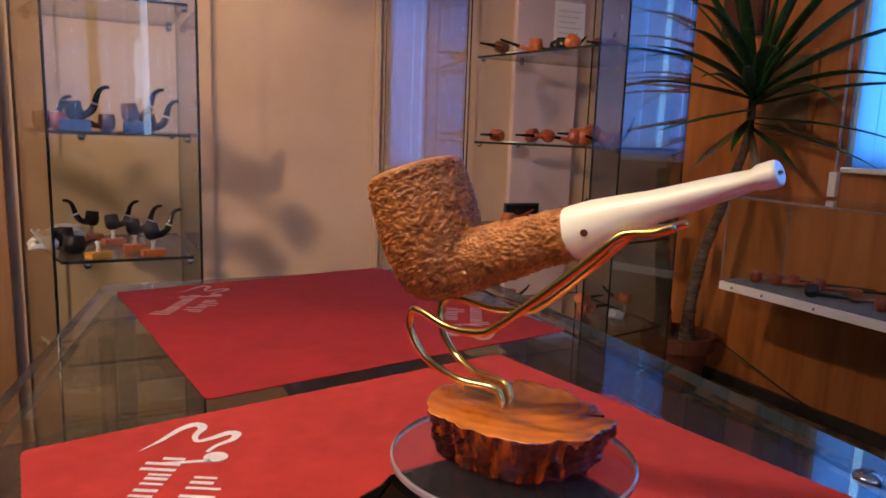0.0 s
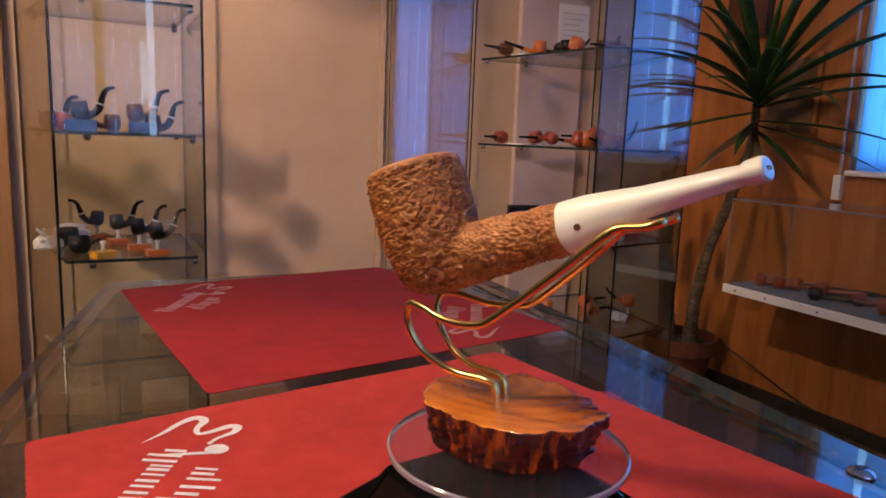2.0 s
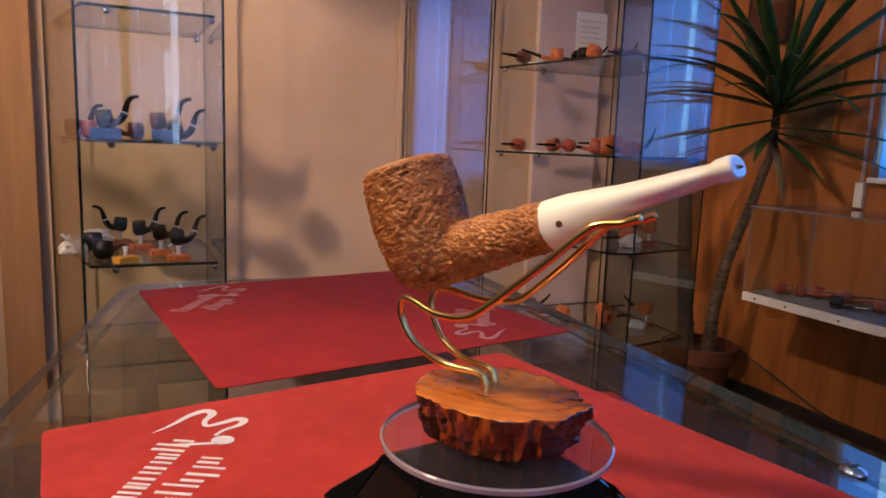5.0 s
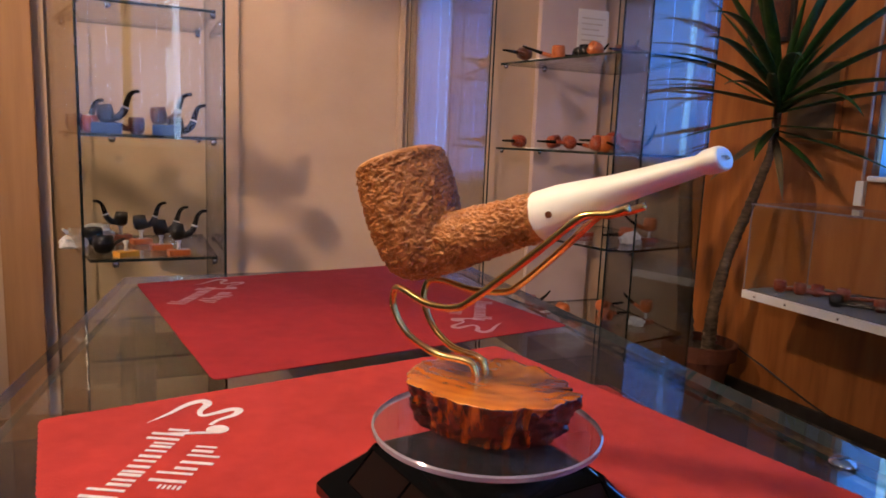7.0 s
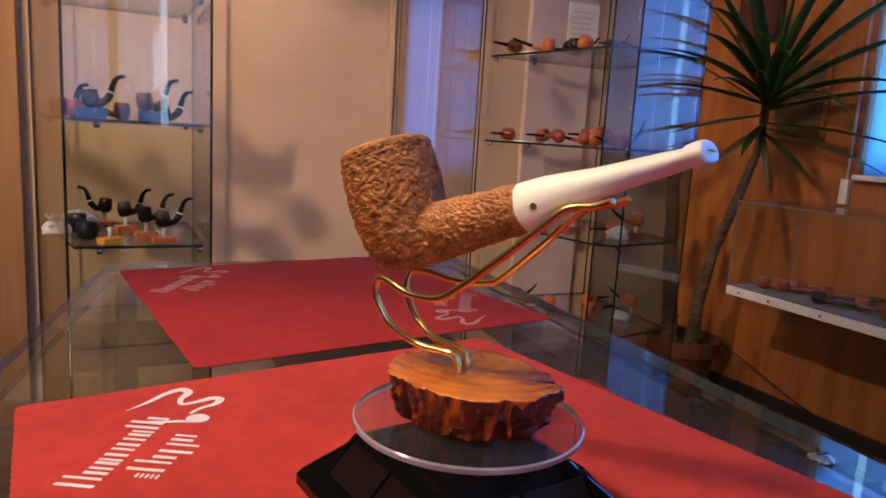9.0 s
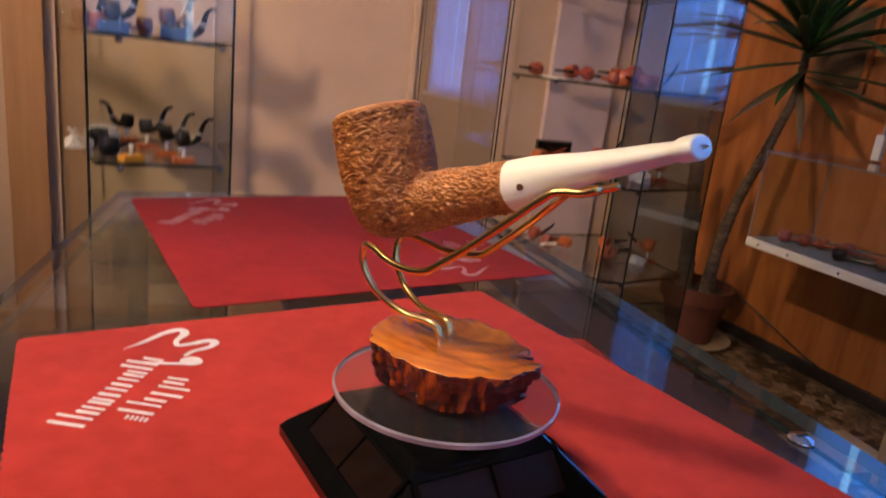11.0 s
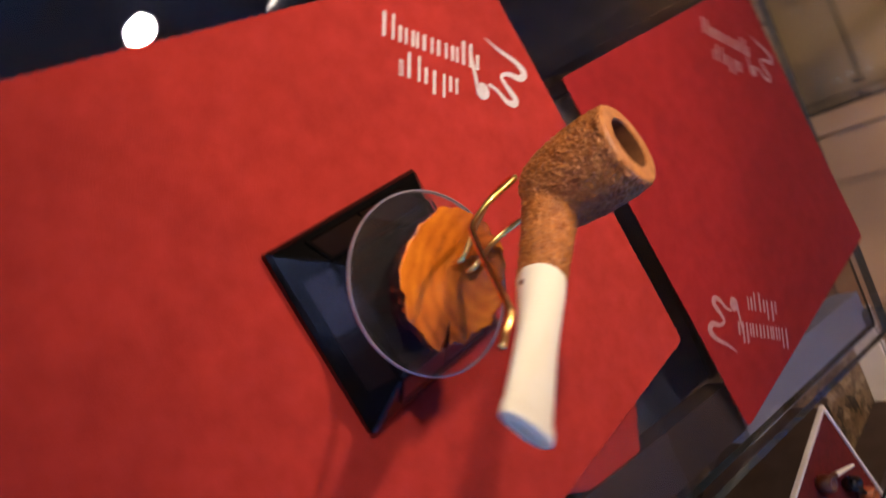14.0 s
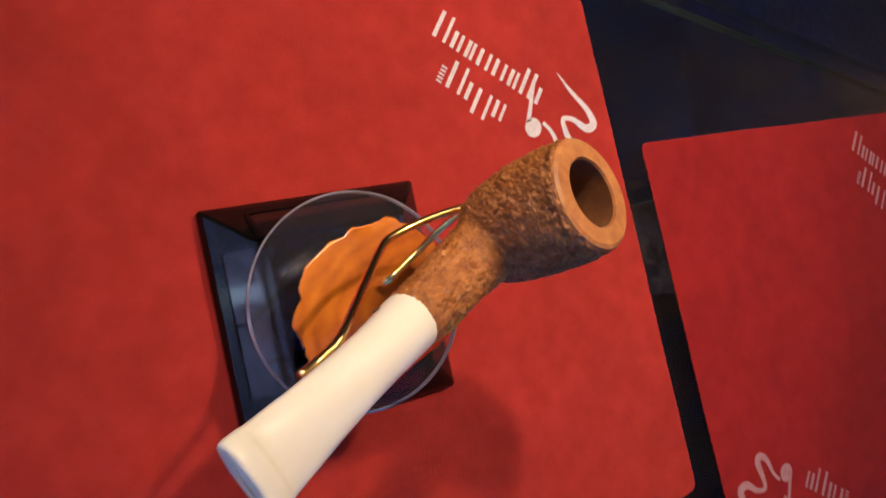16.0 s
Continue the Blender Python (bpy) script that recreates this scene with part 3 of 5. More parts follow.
# lock on the counter
lock = thing("counter_lock", at_room(0.447, 0.214, ZT), "round chrome lock on the glass counter top", "lock")
part("lock_body", lathe([(0, 0), (0.0066, 0), (0.0066, 0.0012), (0.0058, 0.0026), (0.0046, 0.0026), (0.0044, 0.0034), (0, 0.0036)], 28), CHROME, lock, smooth=True)
part("lock_slot", boxed((-0.0034, -0.0007, 0.0036), (0.0034, 0.0007, 0.0042)), SKIRT, lock)

# ---- red mats with printed marks ----
def mark(parent, corner, flip, ink):
    """The print at a mat's corner: two rows of bars and a curled ribbon with a round end."""
    s = -1 if flip else 1

    def at(x, y):       # x along the rows, y up
        return (corner[0] + s * (0.081 - y), corner[1] + s * (-0.071 + x))
    z = 0.0007
    rows = [(0.0, 0.0, [("P", 0.011), ("x", 0.009), ("x", 0.008), ("x", 0.0105), ("x", 0.0105), ("x", 0.0085), ("l", 0.0055), ("l", 0.0055), ("x", 0.0055)]),
            (0.0175, -0.0215, [("P", 0.012), ("x", 0.006), ("p", 0.012), ("x", 0.0095)])]
    for x, y, letters in rows:
        for kind, wide in letters:
            y0, y1 = {"P": (0, 0.0165), "l": (0, 0.0165), "x": (0, 0.0105), "p": (-0.005, 0.0105)}[kind]
            for x0, x1 in ((x + 0.0008, x + 0.0031), (x + wide - 0.0038, x + wide - 0.002))[:2 if wide > 0.007 else 1]:
                part("printed_bar", prism([at(x0, y + y0), at(x1, y + y0), at(x1, y + y1), at(x0, y + y1)], z, z + 0.00022), ink, parent)
            x += wide
    for k in range(5):          # the tiny upright row beside the second line
        part("printed_bar", prism([at(0.0125, -0.0215 + 0.0022 * k), at(0.0158, -0.0215 + 0.0022 * k), at(0.0158, -0.0204 + 0.0022 * k), at(0.0125, -0.0204 + 0.0022 * k)], z, z + 0.00022), ink, parent)
    bm = bmesh.new()
    line = spline([(0.0760, 0.0250, 0.0002), (0.0880, 0.0200, 0.0012), (0.1020, 0.0160, 0.0019), (0.1095, 0.0105, 0.0026), (0.1060, 0.0050, 0.0024), (0.0960, 0.0050, 0.0016), (0.0900, 0.0015, 0.0014),
                   (0.0940, -0.0040, 0.0018), (0.1010, -0.0105, 0.0024), (0.1005, -0.0150, 0.0024), (0.0940, -0.0150, 0.0018), (0.0860, -0.0095, 0.0012), (0.0790, -0.0075, 0.0011)], 6)
    left, right = [], []
    for k, q in enumerate(line):
        d = (line[min(k + 1, len(line) - 1)] - line[max(k - 1, 0)])
        n = Vector((-d.y, d.x)).normalized() * max(q.z, 0.0002)
        left.append(at(q.x + n.x, q.y + n.y))
        right.append(at(q.x - n.x, q.y - n.y))
    vl, vr = ([bm.verts.new((x, y, z + 0.0003)) for x, y in c] for c in (left, right))
    for k in range(len(vl) - 1):
        bm.faces.new((vl[k], vl[k + 1], vr[k + 1], vr[k]))
    part("printed_ribbon", bm, ink, parent, "silver-white curled ribbon print")
    bm = bmesh.new()
    cx, cy = at(0.0745, -0.0135)
    prism([(cx + 0.0058 * math.cos(k * math.tau / 20), cy + 0.0052 * math.sin(k * math.tau / 20)) for k in range(20)], z, z + 0.00024, bm)
    prism([at(0.0635, 0.012), at(0.0655, 0.012), at(0.0715, -0.011), at(0.0695, -0.014)], z, z + 0.00024, bm)
    part("printed_disc", bm, ink, parent)


def cloth_mat(corners, marks, label, seed, cloth, ink):
    """A cloth with pinked edges lying flat, from four corners in the plan, drawn round."""
    c = [Vector(p) for p in corners]
    mid = sum(c, Vector((0, 0))) / 4
    base = thing("red_mat", Matrix.Translation((*mid, ZT)), label, "cloth mat", "red cloth mats")
    rnd = random.Random(seed)
    ring = []
    for k in range(4):
        p, q = c[k] - mid, c[(k + 1) % 4] - mid
        d = (q - p).normalized()
        n = Vector((d.y, -d.x))
        steps = 2 * int((q - p).length / 0.0062)
        for s in range(steps):
            u = s / steps
            w = p.lerp(q, u)
            end = min(u, 1 - u) * (q - p).length
            if end < 0.006:            # rounded corners
                w = w + (Vector((0, 0)) - w).normalized() * (0.006 - end) * 0.28
            ring.append(w + n * (0.0005 if s % 2 else -0.0003) + n * 0.0006 * noise.noise((u * 5, k, seed)))
    bm = bmesh.new()
    top = [bm.verts.new((w.x, w.y, 0.0006)) for w in ring]
    low = [bm.verts.new((w.x, w.y, 0.0)) for w in ring]
    for k in range(len(ring)):
        j = (k + 1) % len(ring)
        bm.faces.new((low[j], low[k], top[k], top[j]))
    bm.faces.new(top[::-1] if (c[1] - c[0]).cross(c[2] - c[1]) < 0 else top)
    part("cloth", bm, cloth, base)
    for corner, flip in marks:
        mark(base, Vector(corner) - mid, flip, ink)
    return base


n0 = Vector((-0.122, 0.386))
cloth_mat([n0, (0.092, 0.066), (0.356, 0.28), (0.116, 0.571)], [(n0, False), ((0.345, 0.253), True)], "bright red microfibre cloth mat with silver print on the glass counter", 1, RED, PRINT)
cloth_mat([(-0.239, 0.707), (-0.059, 0.46), (0.177, 0.644), (-0.012, 0.88)], [((-0.239, 0.707), False), ((0.177, 0.644), True)], "deep red microfibre cloth mat lying at the counter's far end", 2, DARKER_RED, REDDISH_PRINT)

# ---- the turntable ----
DISC = (0.110, 0.325)
turn = thing("display_turntable", pose(*DISC, ZT + 0.0007, 0, 0, 36.9), "black solar display turntable with clear acrylic disc", "turntable")
bm = bmesh.new()
layers = [(0.0515, 0.0), (0.0515, 0.0045), (0.0495, 0.0075), (0.030, 0.0275), (0.028, 0.0285)]
rings = []
for r, z in layers:
    cut = 0.0012
    rings.append([bm.verts.new((x, y, z)) for x, y in ((-r, -r + cut), (-r + cut, -r), (r - cut, -r), (r, -r + cut), (r, r - cut), (r - cut, r), (-r + cut, r), (-r, r - cut))])
for p, q in zip(rings, rings[1:]):
    for k in range(8):
        bm.faces.new((p[k], p[(k + 1) % 8], q[(k + 1) % 8], q[k]))
bm.faces.new(rings[-1])
bm.faces.new(rings[0][::-1])
part("housing", bm, BLACK, turn, "glossy black plastic housing")
for k in range(4):
    slope = math.degrees(math.atan2(0.020, 0.0195))
    m = pose(0, 0, 0, 0, 0, 90 * k) @ pose(0, -0.0397, 0.0176, slope, 0, 0)
    bm = bmesh.new()
    for lo, hi in (((-0.033, -0.0098, 0), (0.033, -0.0082, 0.0012)), ((-0.033, 0.0082, 0), (0.033, 0.0098, 0.0012)), ((-0.033, -0.0082, 0), (-0.0312, 0.0082, 0.0012)), ((0.0312, -0.0082, 0), (0.033, 0.0082, 0.0012))):
        box(bm, lo, hi)
    rim = part("panel_rim", bm, BLACK, turn, m=m)
    for s in (-1, 1):
        part("solar_cell", boxed((min(s * 0.0008, s * 0.0308), -0.008, 0.0), (max(s * 0.0008, s * 0.0308), 0.008, 0.0006)), CELL, rim, "dark brown solar cell")
part("spindle", lathe([(0, 0.0285), (0.013, 0.0285), (0.013, 0.0345), (0.010, 0.0383), (0, 0.0383)], 32), BLACK, turn, smooth=False)
disc = part("disc", lathe([(0, 0.0385), (0.0452, 0.0385), (0.0460, 0.0391), (0.0460, 0.0407), (0.0452, 0.0413), (0, 0.0413)], 96), [ACRYLIC, ACRYLIC_RIM], turn, "clear round acrylic disc with polished rim")
for f in disc.data.polygons:
    r = math.hypot(f.center.x, f.center.y)
    f.material_index = 1 if r > 0.0448 else 0
disc.visible_shadow = False

# ---- burl stand with gold wire, and the pipe ----
AZ = -30.0
SPIN = pose(*DISC, ZT + 0.0007 + 0.0414, 0, 0, AZ)
stand = thing("pipe_stand", SPIN, "lacquered burl slab stand with two bent gold wires", "pipe stand")
rnd = random.Random(5)
bm = bmesh.new()
NA, NZ, H = 260, 22, 0.0172


def slab_radius(t):
    """Uneven outline of the slab; t is the angle."""
    r = 1 / math.sqrt((math.cos(t) / 0.0345) ** 2 + (math.sin(t) / 0.0285) ** 2)
    r *= 1 + 0.12 * noise.noise((2.2 * math.cos(t), 2.2 * math.sin(t), 3)) + 0.06 * noise.noise((5 * math.cos(t), 5 * math.sin(t), 8))
    gap = abs((t - radians(22) + math.pi) % math.tau - math.pi)
    return r * (1 - 0.42 * math.exp(-(gap / 0.035) ** 2))


def rough_side(t):
    """How ragged the bark is: coarse on the near side, sawn smoother elsewhere."""
    return 0.55 + 0.45 * noise.noise((1.7 * math.cos(t), 1.7 * math.sin(t), 11)) + 0.25 * max(0.0, math.cos(t - radians(70)))


rings = []
for j in range(NZ + 1):
    z = H * j / NZ
    ring = []
    for k in range(NA):
        t = k * math.tau / NA
        g = rough_side(t) * (1 - 0.7 * math.exp(-((t - radians(288) + math.pi) % math.tau - math.pi) ** 2 / 0.35))
        p = Vector((math.cos(t), math.sin(t), 0))
        r = slab_radius(t) * (0.83 + 0.17 * (j / NZ) ** 0.7)
        q = Vector((p.x * r * 180, p.y * r * 180, z * 170))
        if 0 < j:
            flutes = abs(noise.noise((q.x * 1.1, q.y * 1.1, z * 25)))
            r += g * (0.0026 * noise.noise(q * 0.7) + 0.0021 * abs(noise.noise(q * 1.6)) + 0.0016 * noise.noise(q * 3.3)) + 0.0009 * flutes - 0.0008
        edge = (0.0012 * noise.noise(q * 1.3) * g) if j == NZ else 0
        ring.append(bm.verts.new((p.x * r, p.y * r, z + edge)))
    rings.append(ring)
for p, q in zip(rings, rings[1:]):
    for k in range(NA):
        f = bm.faces.new((p[k], p[(k + 1) % NA], q[(k + 1) % NA], q[k]))
        f.smooth = True
        away = abs((k * math.tau / NA + radians(72) + math.pi) % math.tau - math.pi) + 0.5 * noise.noise(p[k].co * 140)
        if away < 0.75:            # the side that was sawn and varnished
            f.material_index = 2
inner = rings[-1]
for s in (0.965, 0.8, 0.5, 0.2):
    ring = [bm.verts.new((v.co.x * s / (1.0), v.co.y * s, H + 0.0002 * noise.noise(v.co * 90 * s))) for v in rings[-1]]
    for k in range(NA):
        f = bm.faces.new((inner[k], inner[(k + 1) % NA], ring[(k + 1) % NA], ring[k]))
        f.material_index, f.smooth = 1, True
    inner = ring
bm.faces.new(inner).material_index = 1
bm.faces.new(rings[0][::-1])
part("slab", bm, [BARK, SLAB, AMBER], stand, "burl slab with glossy orange top and dark bark")
Z0 = -0.0396      # heights below are over the counter top
for s in (-1, 1):
    line = spline([(-0.004, s * 0.0035, 0.0555 + Z0), (-0.0045, s * 0.0036, 0.0610 + Z0), (-0.008, s * 0.004, 0.0640 + Z0), (-0.022, s * 0.006, 0.0650 + Z0), (-0.034, s * 0.0088, 0.0710 + Z0),
                   (-0.0405, s * 0.0105, 0.0810 + Z0), (-0.0395, s * 0.0118, 0.0895 + Z0), (-0.0330, s * 0.0138, 0.0905 + Z0), (-0.020, s * 0.0172, 0.0880 + Z0), (-0.0060, s * 0.0193, 0.0890 + Z0),
                   (0.0020, s * 0.0183, 0.0935 + Z0), (0.0200, s * 0.0138, 0.1095 + Z0), (0.0360, s * 0.0098, 0.1250 + Z0), (0.0410, s * 0.0084, 0.1275 + Z0), (0.0480, s * 0.0080, 0.1284 + Z0), (0.0540, s * 0.0084, 0.1308 + Z0)], 7)
    part("wire", tube(line, 0.00148, 14), BRASS, stand, "polished gold wire", smooth=True)

pipe = thing("tobacco_pipe", SPIN, "rusticated brown briar pipe with ivory stem on a stand", "pipe")
# bowl and shank fused into one rough body
AX = pose(-0.0485, 0, 0.1420 + Z0, 0, -21.5, 0)      # z runs up the bowl's axis from the rim's centre
raw = bmesh.new()
prof = [(0, -0.0510), (0.006, -0.0508), (0.0115, -0.0485), (0.0155, -0.0440), (0.0178, -0.0380), (0.0192, -0.0280), (0.0198, -0.0180), (0.0196, -0.0090), (0.0188, -0.0012), (0.0182, -0.0004), (0.0160, -0.0004), (0.0158, -0.0320), (0.0, -0.0330)]
lathe(prof, 64, AX, raw)
shank = spline([(-0.0340, 0, 0.1060 + Z0), (-0.0200, 0, 0.1105 + Z0), (-0.0080, 0, 0.1150 + Z0), (0.0060, 0, 0.1200 + Z0), (0.0185, 0, 0.1245 + Z0)], 5)
tube(shank, [0.0128 - 0.0034 * min(1, k / (len(shank) - 5)) for k in range(len(shank))], 40, raw)
bmesh.ops.recalc_face_normals(raw, faces=raw.faces)
me = bpy.data.meshes.new("bowl")
raw.to_mesh(me)
raw.free()
tmp = new("bowl_form", me)
mod = tmp.modifiers.new("fuse", "REMESH")
mod.mode, mod.voxel_size = "VOXEL", 0.00045
mod = tmp.modifiers.new("soften", "SMOOTH")
mod.factor, mod.iterations = 0.5, 10
dg = bpy.context.evaluated_depsgraph_get()
dg.update()
body = bpy.data.meshes.new_from_object(tmp.evaluated_get(dg))
bpy.data.objects.remove(tmp)
inv = AX.inverted()
outward = [v.normal.copy() for v in body.vertices]
for v, nrm in zip(body.vertices, outward):
    q = inv @ v.co
    end = (v.co - Vector((0.0185, 0, 0.1245 + Z0))).dot(Vector((0.94, 0, 0.34)))
    calm = min(1, max(0, -end / 0.003)) * min(1, max(0, (-q.z - 0.0002) / 0.0015))
    on_bowl = min(1, max(0, (0.026 - math.hypot(q.x, q.y)) / 0.006))
    w = Vector((q.x * 350, q.y * 350, q.z * 640)).lerp(Vector((v.co.x * 380, v.co.y * 620, v.co.z * 620)), 1 - on_bowl)
    sway = Vector((noise.noise(w * 0.6), noise.noise(w * 0.6 + Vector((9, 0, 0))), noise.noise(w * 0.6 + Vector((0, 9, 0)))))
    h = noise.noise(w + 1.8 * sway)
    h = (1 - abs(h) * 2.6) * 0.45 + 0.75 * noise.noise(w * 1.5 + sway) + 0.45 * noise.noise(w * 3.1)
    v.co += nrm * (0.0012 * (h - 0.25) * calm)
body.polygons.foreach_set("use_smooth", [True] * len(body.polygons))
body.materials.clear()
body.materials.append(RUSTIC)
bowl = new("bowl", body)
bowl.parent = pipe
tagged(bowl, "rusticated brown briar bowl and shank")
part("rim", lathe([(0.0116, -0.0300), (0.01125, -0.001), (0.0118, 0.0004), (0.0172, 0.0004), (0.0183, -0.0004), (0.0187, -0.0022), (0.0152, -0.0022), (0.0152, -0.0300)], 96, AX), SMOOTH_BRIAR, pipe, "smooth orange briar rim", smooth=False)
part("chamber", lathe([(0.01115, -0.0003), (0.0111, -0.012), (0.0109, -0.024), (0.0085, -0.0295), (0.004, -0.0312), (0, -0.0315)], 64, AX), CHAMBER, pipe, "bare brown tobacco chamber", smooth=True)
# the stem: flat and wide at the lip
secs = [(0.0178, 0.1243, 0.0092, 0.0092), (0.0200, 0.1250, 0.0094, 0.0093), (0.0270, 0.1283, 0.0086, 0.0089), (0.0350, 0.1318, 0.0071, 0.0086), (0.0450, 0.1358, 0.0054, 0.0087), (0.0560, 0.1398, 0.0046, 0.0092),
        (0.0670, 0.1438, 0.0039, 0.0100), (0.0738, 0.1463, 0.0032, 0.0105), (0.0755, 0.1470, 0.0040, 0.0109), (0.0785, 0.1481, 0.0042, 0.0112), (0.0798, 0.14855, 0.0041, 0.0111), (0.0803, 0.14872, 0.0037, 0.0108), (0.0805, 0.1488, 0.0031, 0.0103)]
bm = bmesh.new()
fine = []
for k in range(len(secs) - 1):
    for s in range(4):
        u = s / 4
        fine.append([x * (1 - u) + y * u for x, y in zip(secs[k], secs[k + 1])])
fine.append(list(secs[-1]))
d = Vector((0.94, 0, 0.34))
up = Vector((-0.34, 0, 0.94))
rings = []
for x, z, hh, ww in fine:
    e = 1 - 0.12 * max(0, (x - 0.03) / 0.05)
    ring = []
    for k in range(40):
        c, s = math.cos(k * math.tau / 40), math.sin(k * math.tau / 40)
        ring.append(bm.verts.new(Vector((x, 0, z + Z0)) + up * hh * math.copysign(abs(s) ** e, s) + Vector((0, 1, 0)) * ww * math.copysign(abs(c) ** e, c)))
    rings.append(ring)
for p, q in zip(rings, rings[1:]):
    for k in range(40):
        bm.faces.new((p[k], p[(k + 1) % 40], q[(k + 1) % 40], q[k])).smooth = True
bm.faces.new(rings[0])
# the bit's slot
BIT = Vector((0.0805, 0, 0.1488 + Z0))
inn = []
for v in rings[-1]:
    w = v.co - BIT
    inn.append(bm.verts.new(BIT + Vector((0, w.y * 0.62, 0)) + up * w.dot(up) * 0.25 + d * 0.0001))
deep = [bm.verts.new(v.co - d * 0.0014) for v in inn]
for a, b2 in ((rings[-1], inn), (inn, deep)):
    for k in range(40):
        bm.faces.new((a[k], a[(k + 1) % 40], b2[(k + 1) % 40], b2[k]))
bm.faces.new(deep)
bmesh.ops.recalc_face_normals(bm, faces=bm.faces)
stem = part("stem", bm, IVORY, pipe, "ivory-white tapered stem with flared lip")
part("inlay_dot", lathe([(0, 0.0093), (0.0012, 0.0093), (0.0012, 0.0085)], 20, pose(0.0255, 0, 0.1262 + Z0, 90, 0, 0)), DOT, stem, "small dark round inlay")

# ---- small pipes on display ----
def small_pipe(m, bowl_mat, stem_mat, label, bend=0.0, tall=0.042, fat=0.018, length=0.12, group="pipes on display", lift=0.0):
    """A pipe standing on its bowl, the stem along its own x; bend lifts the bit."""
    p = thing("pipe", m, label, "pipe", group)
    prof = [(0, 0), (fat * 0.6, 0.0005), (fat * 0.92, tall * 0.2), (fat, tall * 0.5), (fat * 0.9, tall), (fat * 0.6, tall + 0.0005), (fat * 0.55, tall * 0.45), (0, tall * 0.35)]
    part("bowl", lathe(prof, 20, pose(0, 0, lift)), bowl_mat, p, smooth=True)
    joint = length * 0.45
    part("shank", tube(spline([(fat * 0.5, 0, lift + 0.012), (fat * 1.3, 0, lift + 0.014), (joint, 0, lift + 0.018 + bend * 0.12)], 4), 0.0075, 12), bowl_mat, p, smooth=True)
    line = spline([(joint - 0.001, 0, lift + 0.018 + bend * 0.12), (joint + (length - joint) * 0.45, 0, lift + 0.021 + bend * 0.5), (length * (1 - 0.1 * (bend > 0.02)), 0, lift + 0.023 + bend * 1.05)], 5)
    part("stem", tube(line, [0.007 - 0.0035 * k / (len(line) - 1) for k in range(len(line))], 12), stem_mat, p, smooth=True)
    return p


def bent_pipe(m, bowl_mat, stem_mat, label, s=1.0):
    """A pipe with a stem that rises and hooks over at the bit."""
    p = thing("pipe", m, label, "pipe", "pipes on display")
    fat, tall = 0.019 * s, 0.042 * s
    part("bowl", lathe([(0, 0), (fat * 0.6, 0.0005), (fat * 0.95, tall * 0.2), (fat * 1.03, tall * 0.5), (fat * 0.9, tall), (fat * 0.6, tall + 0.0005), (fat * 0.55, tall * 0.45), (0, tall * 0.35)], 20, pose(0, 0, 0, 0, -6, 0)), bowl_mat, p, smooth=True)
    part("shank", tube(spline([(0.004 * s, 0, 0.011 * s), (0.022 * s, 0, 0.013 * s), (0.036 * s, 0, 0.024 * s), (0.042 * s, 0, 0.036 * s)], 4), 0.0086 * s, 12), bowl_mat, p, smooth=True)
    part("band", tube([(0.0417 * s, 0, 0.0355 * s), (0.0428 * s, 0, 0.0385 * s)], 0.009 * s, 12), SILVER_PAPER, p, smooth=True)
    line = spline([(0.042 * s, 0, 0.037 * s), (0.0465 * s, 0, 0.052 * s), (0.052 * s, 0, 0.066 * s), (0.062 * s, 0, 0.075 * s), (0.075 * s, 0, 0.077 * s)], 4)
    part("stem", tube(line, [(0.0076 - 0.0036 * k / (len(line) - 1)) * s for k in range(len(line))], 12), stem_mat, p, smooth=True)
    return p


def block_stand(m, mat, label):
    """A block with a clear leg that props a pipe up."""
    s = thing("pipe_block", m, label, "pipe stand", "block stands on the glass shelf")
    part("block", boxed((-0.028, -0.018, 0), (0.028, 0.018, 0.016), 0.002), mat, s)
    part("leg", lathe([(0, 0.016), (0.006, 0.016), (0.004, 0.03), (0.008, 0.042), (0, 0.042)], 14), SILVER_PAPER, s, smooth=True)
    return s


# ---- glass cabinets ----
def vitrine(name, m, poly, z0, z1, shelves, label, clips, smoked=None, coated=None, bare=()):
    """An upright glass cabinet over a plan; poly is relative to m."""
    v = thing(name, m, label, "glass cabinet", "glass display cabinets")
    n = len(poly)
    for k in range(n):
        if k in bare:
            continue
        g = part("glass_panel", pane_between(poly[k], poly[(k + 1) % n], z0, z1, 0.007), [TINTED if k == smoked else COATED if k == coated else PANE, EDGE], v)
        g.visible_shadow = False
    for x, y in poly:
        part("corner_strip", tube([(x, y, z0), (x, y, z1)], 0.0032, 8), EDGE, v)
    inner = inset(poly, 0.018)
    for z in shelves:
        s = part("shelf", prism(inner, z - 0.008, z, side=1), [SHELF_GLASS, EDGE], v, "glass shelf with dark edge")
        s.visible_shadow = False
        for x, y in clips:
            part("shelf_clip", lathe([(0, -0.022), (0.007, -0.022), (0.009, -0.016), (0.009, -0.0085), (0, -0.0085)], 14, Matrix.Translation((x, y, z))), CHROME, s, "small chrome shelf clip", smooth=True)
    part("base", prism(poly, 0.0, z0 - 0.0005), BROWN_BAND, v, "dark brown base")
    part("cap", prism(poly, z1 + 0.0005, z1 + 0.03), WHITE, v)
    return v


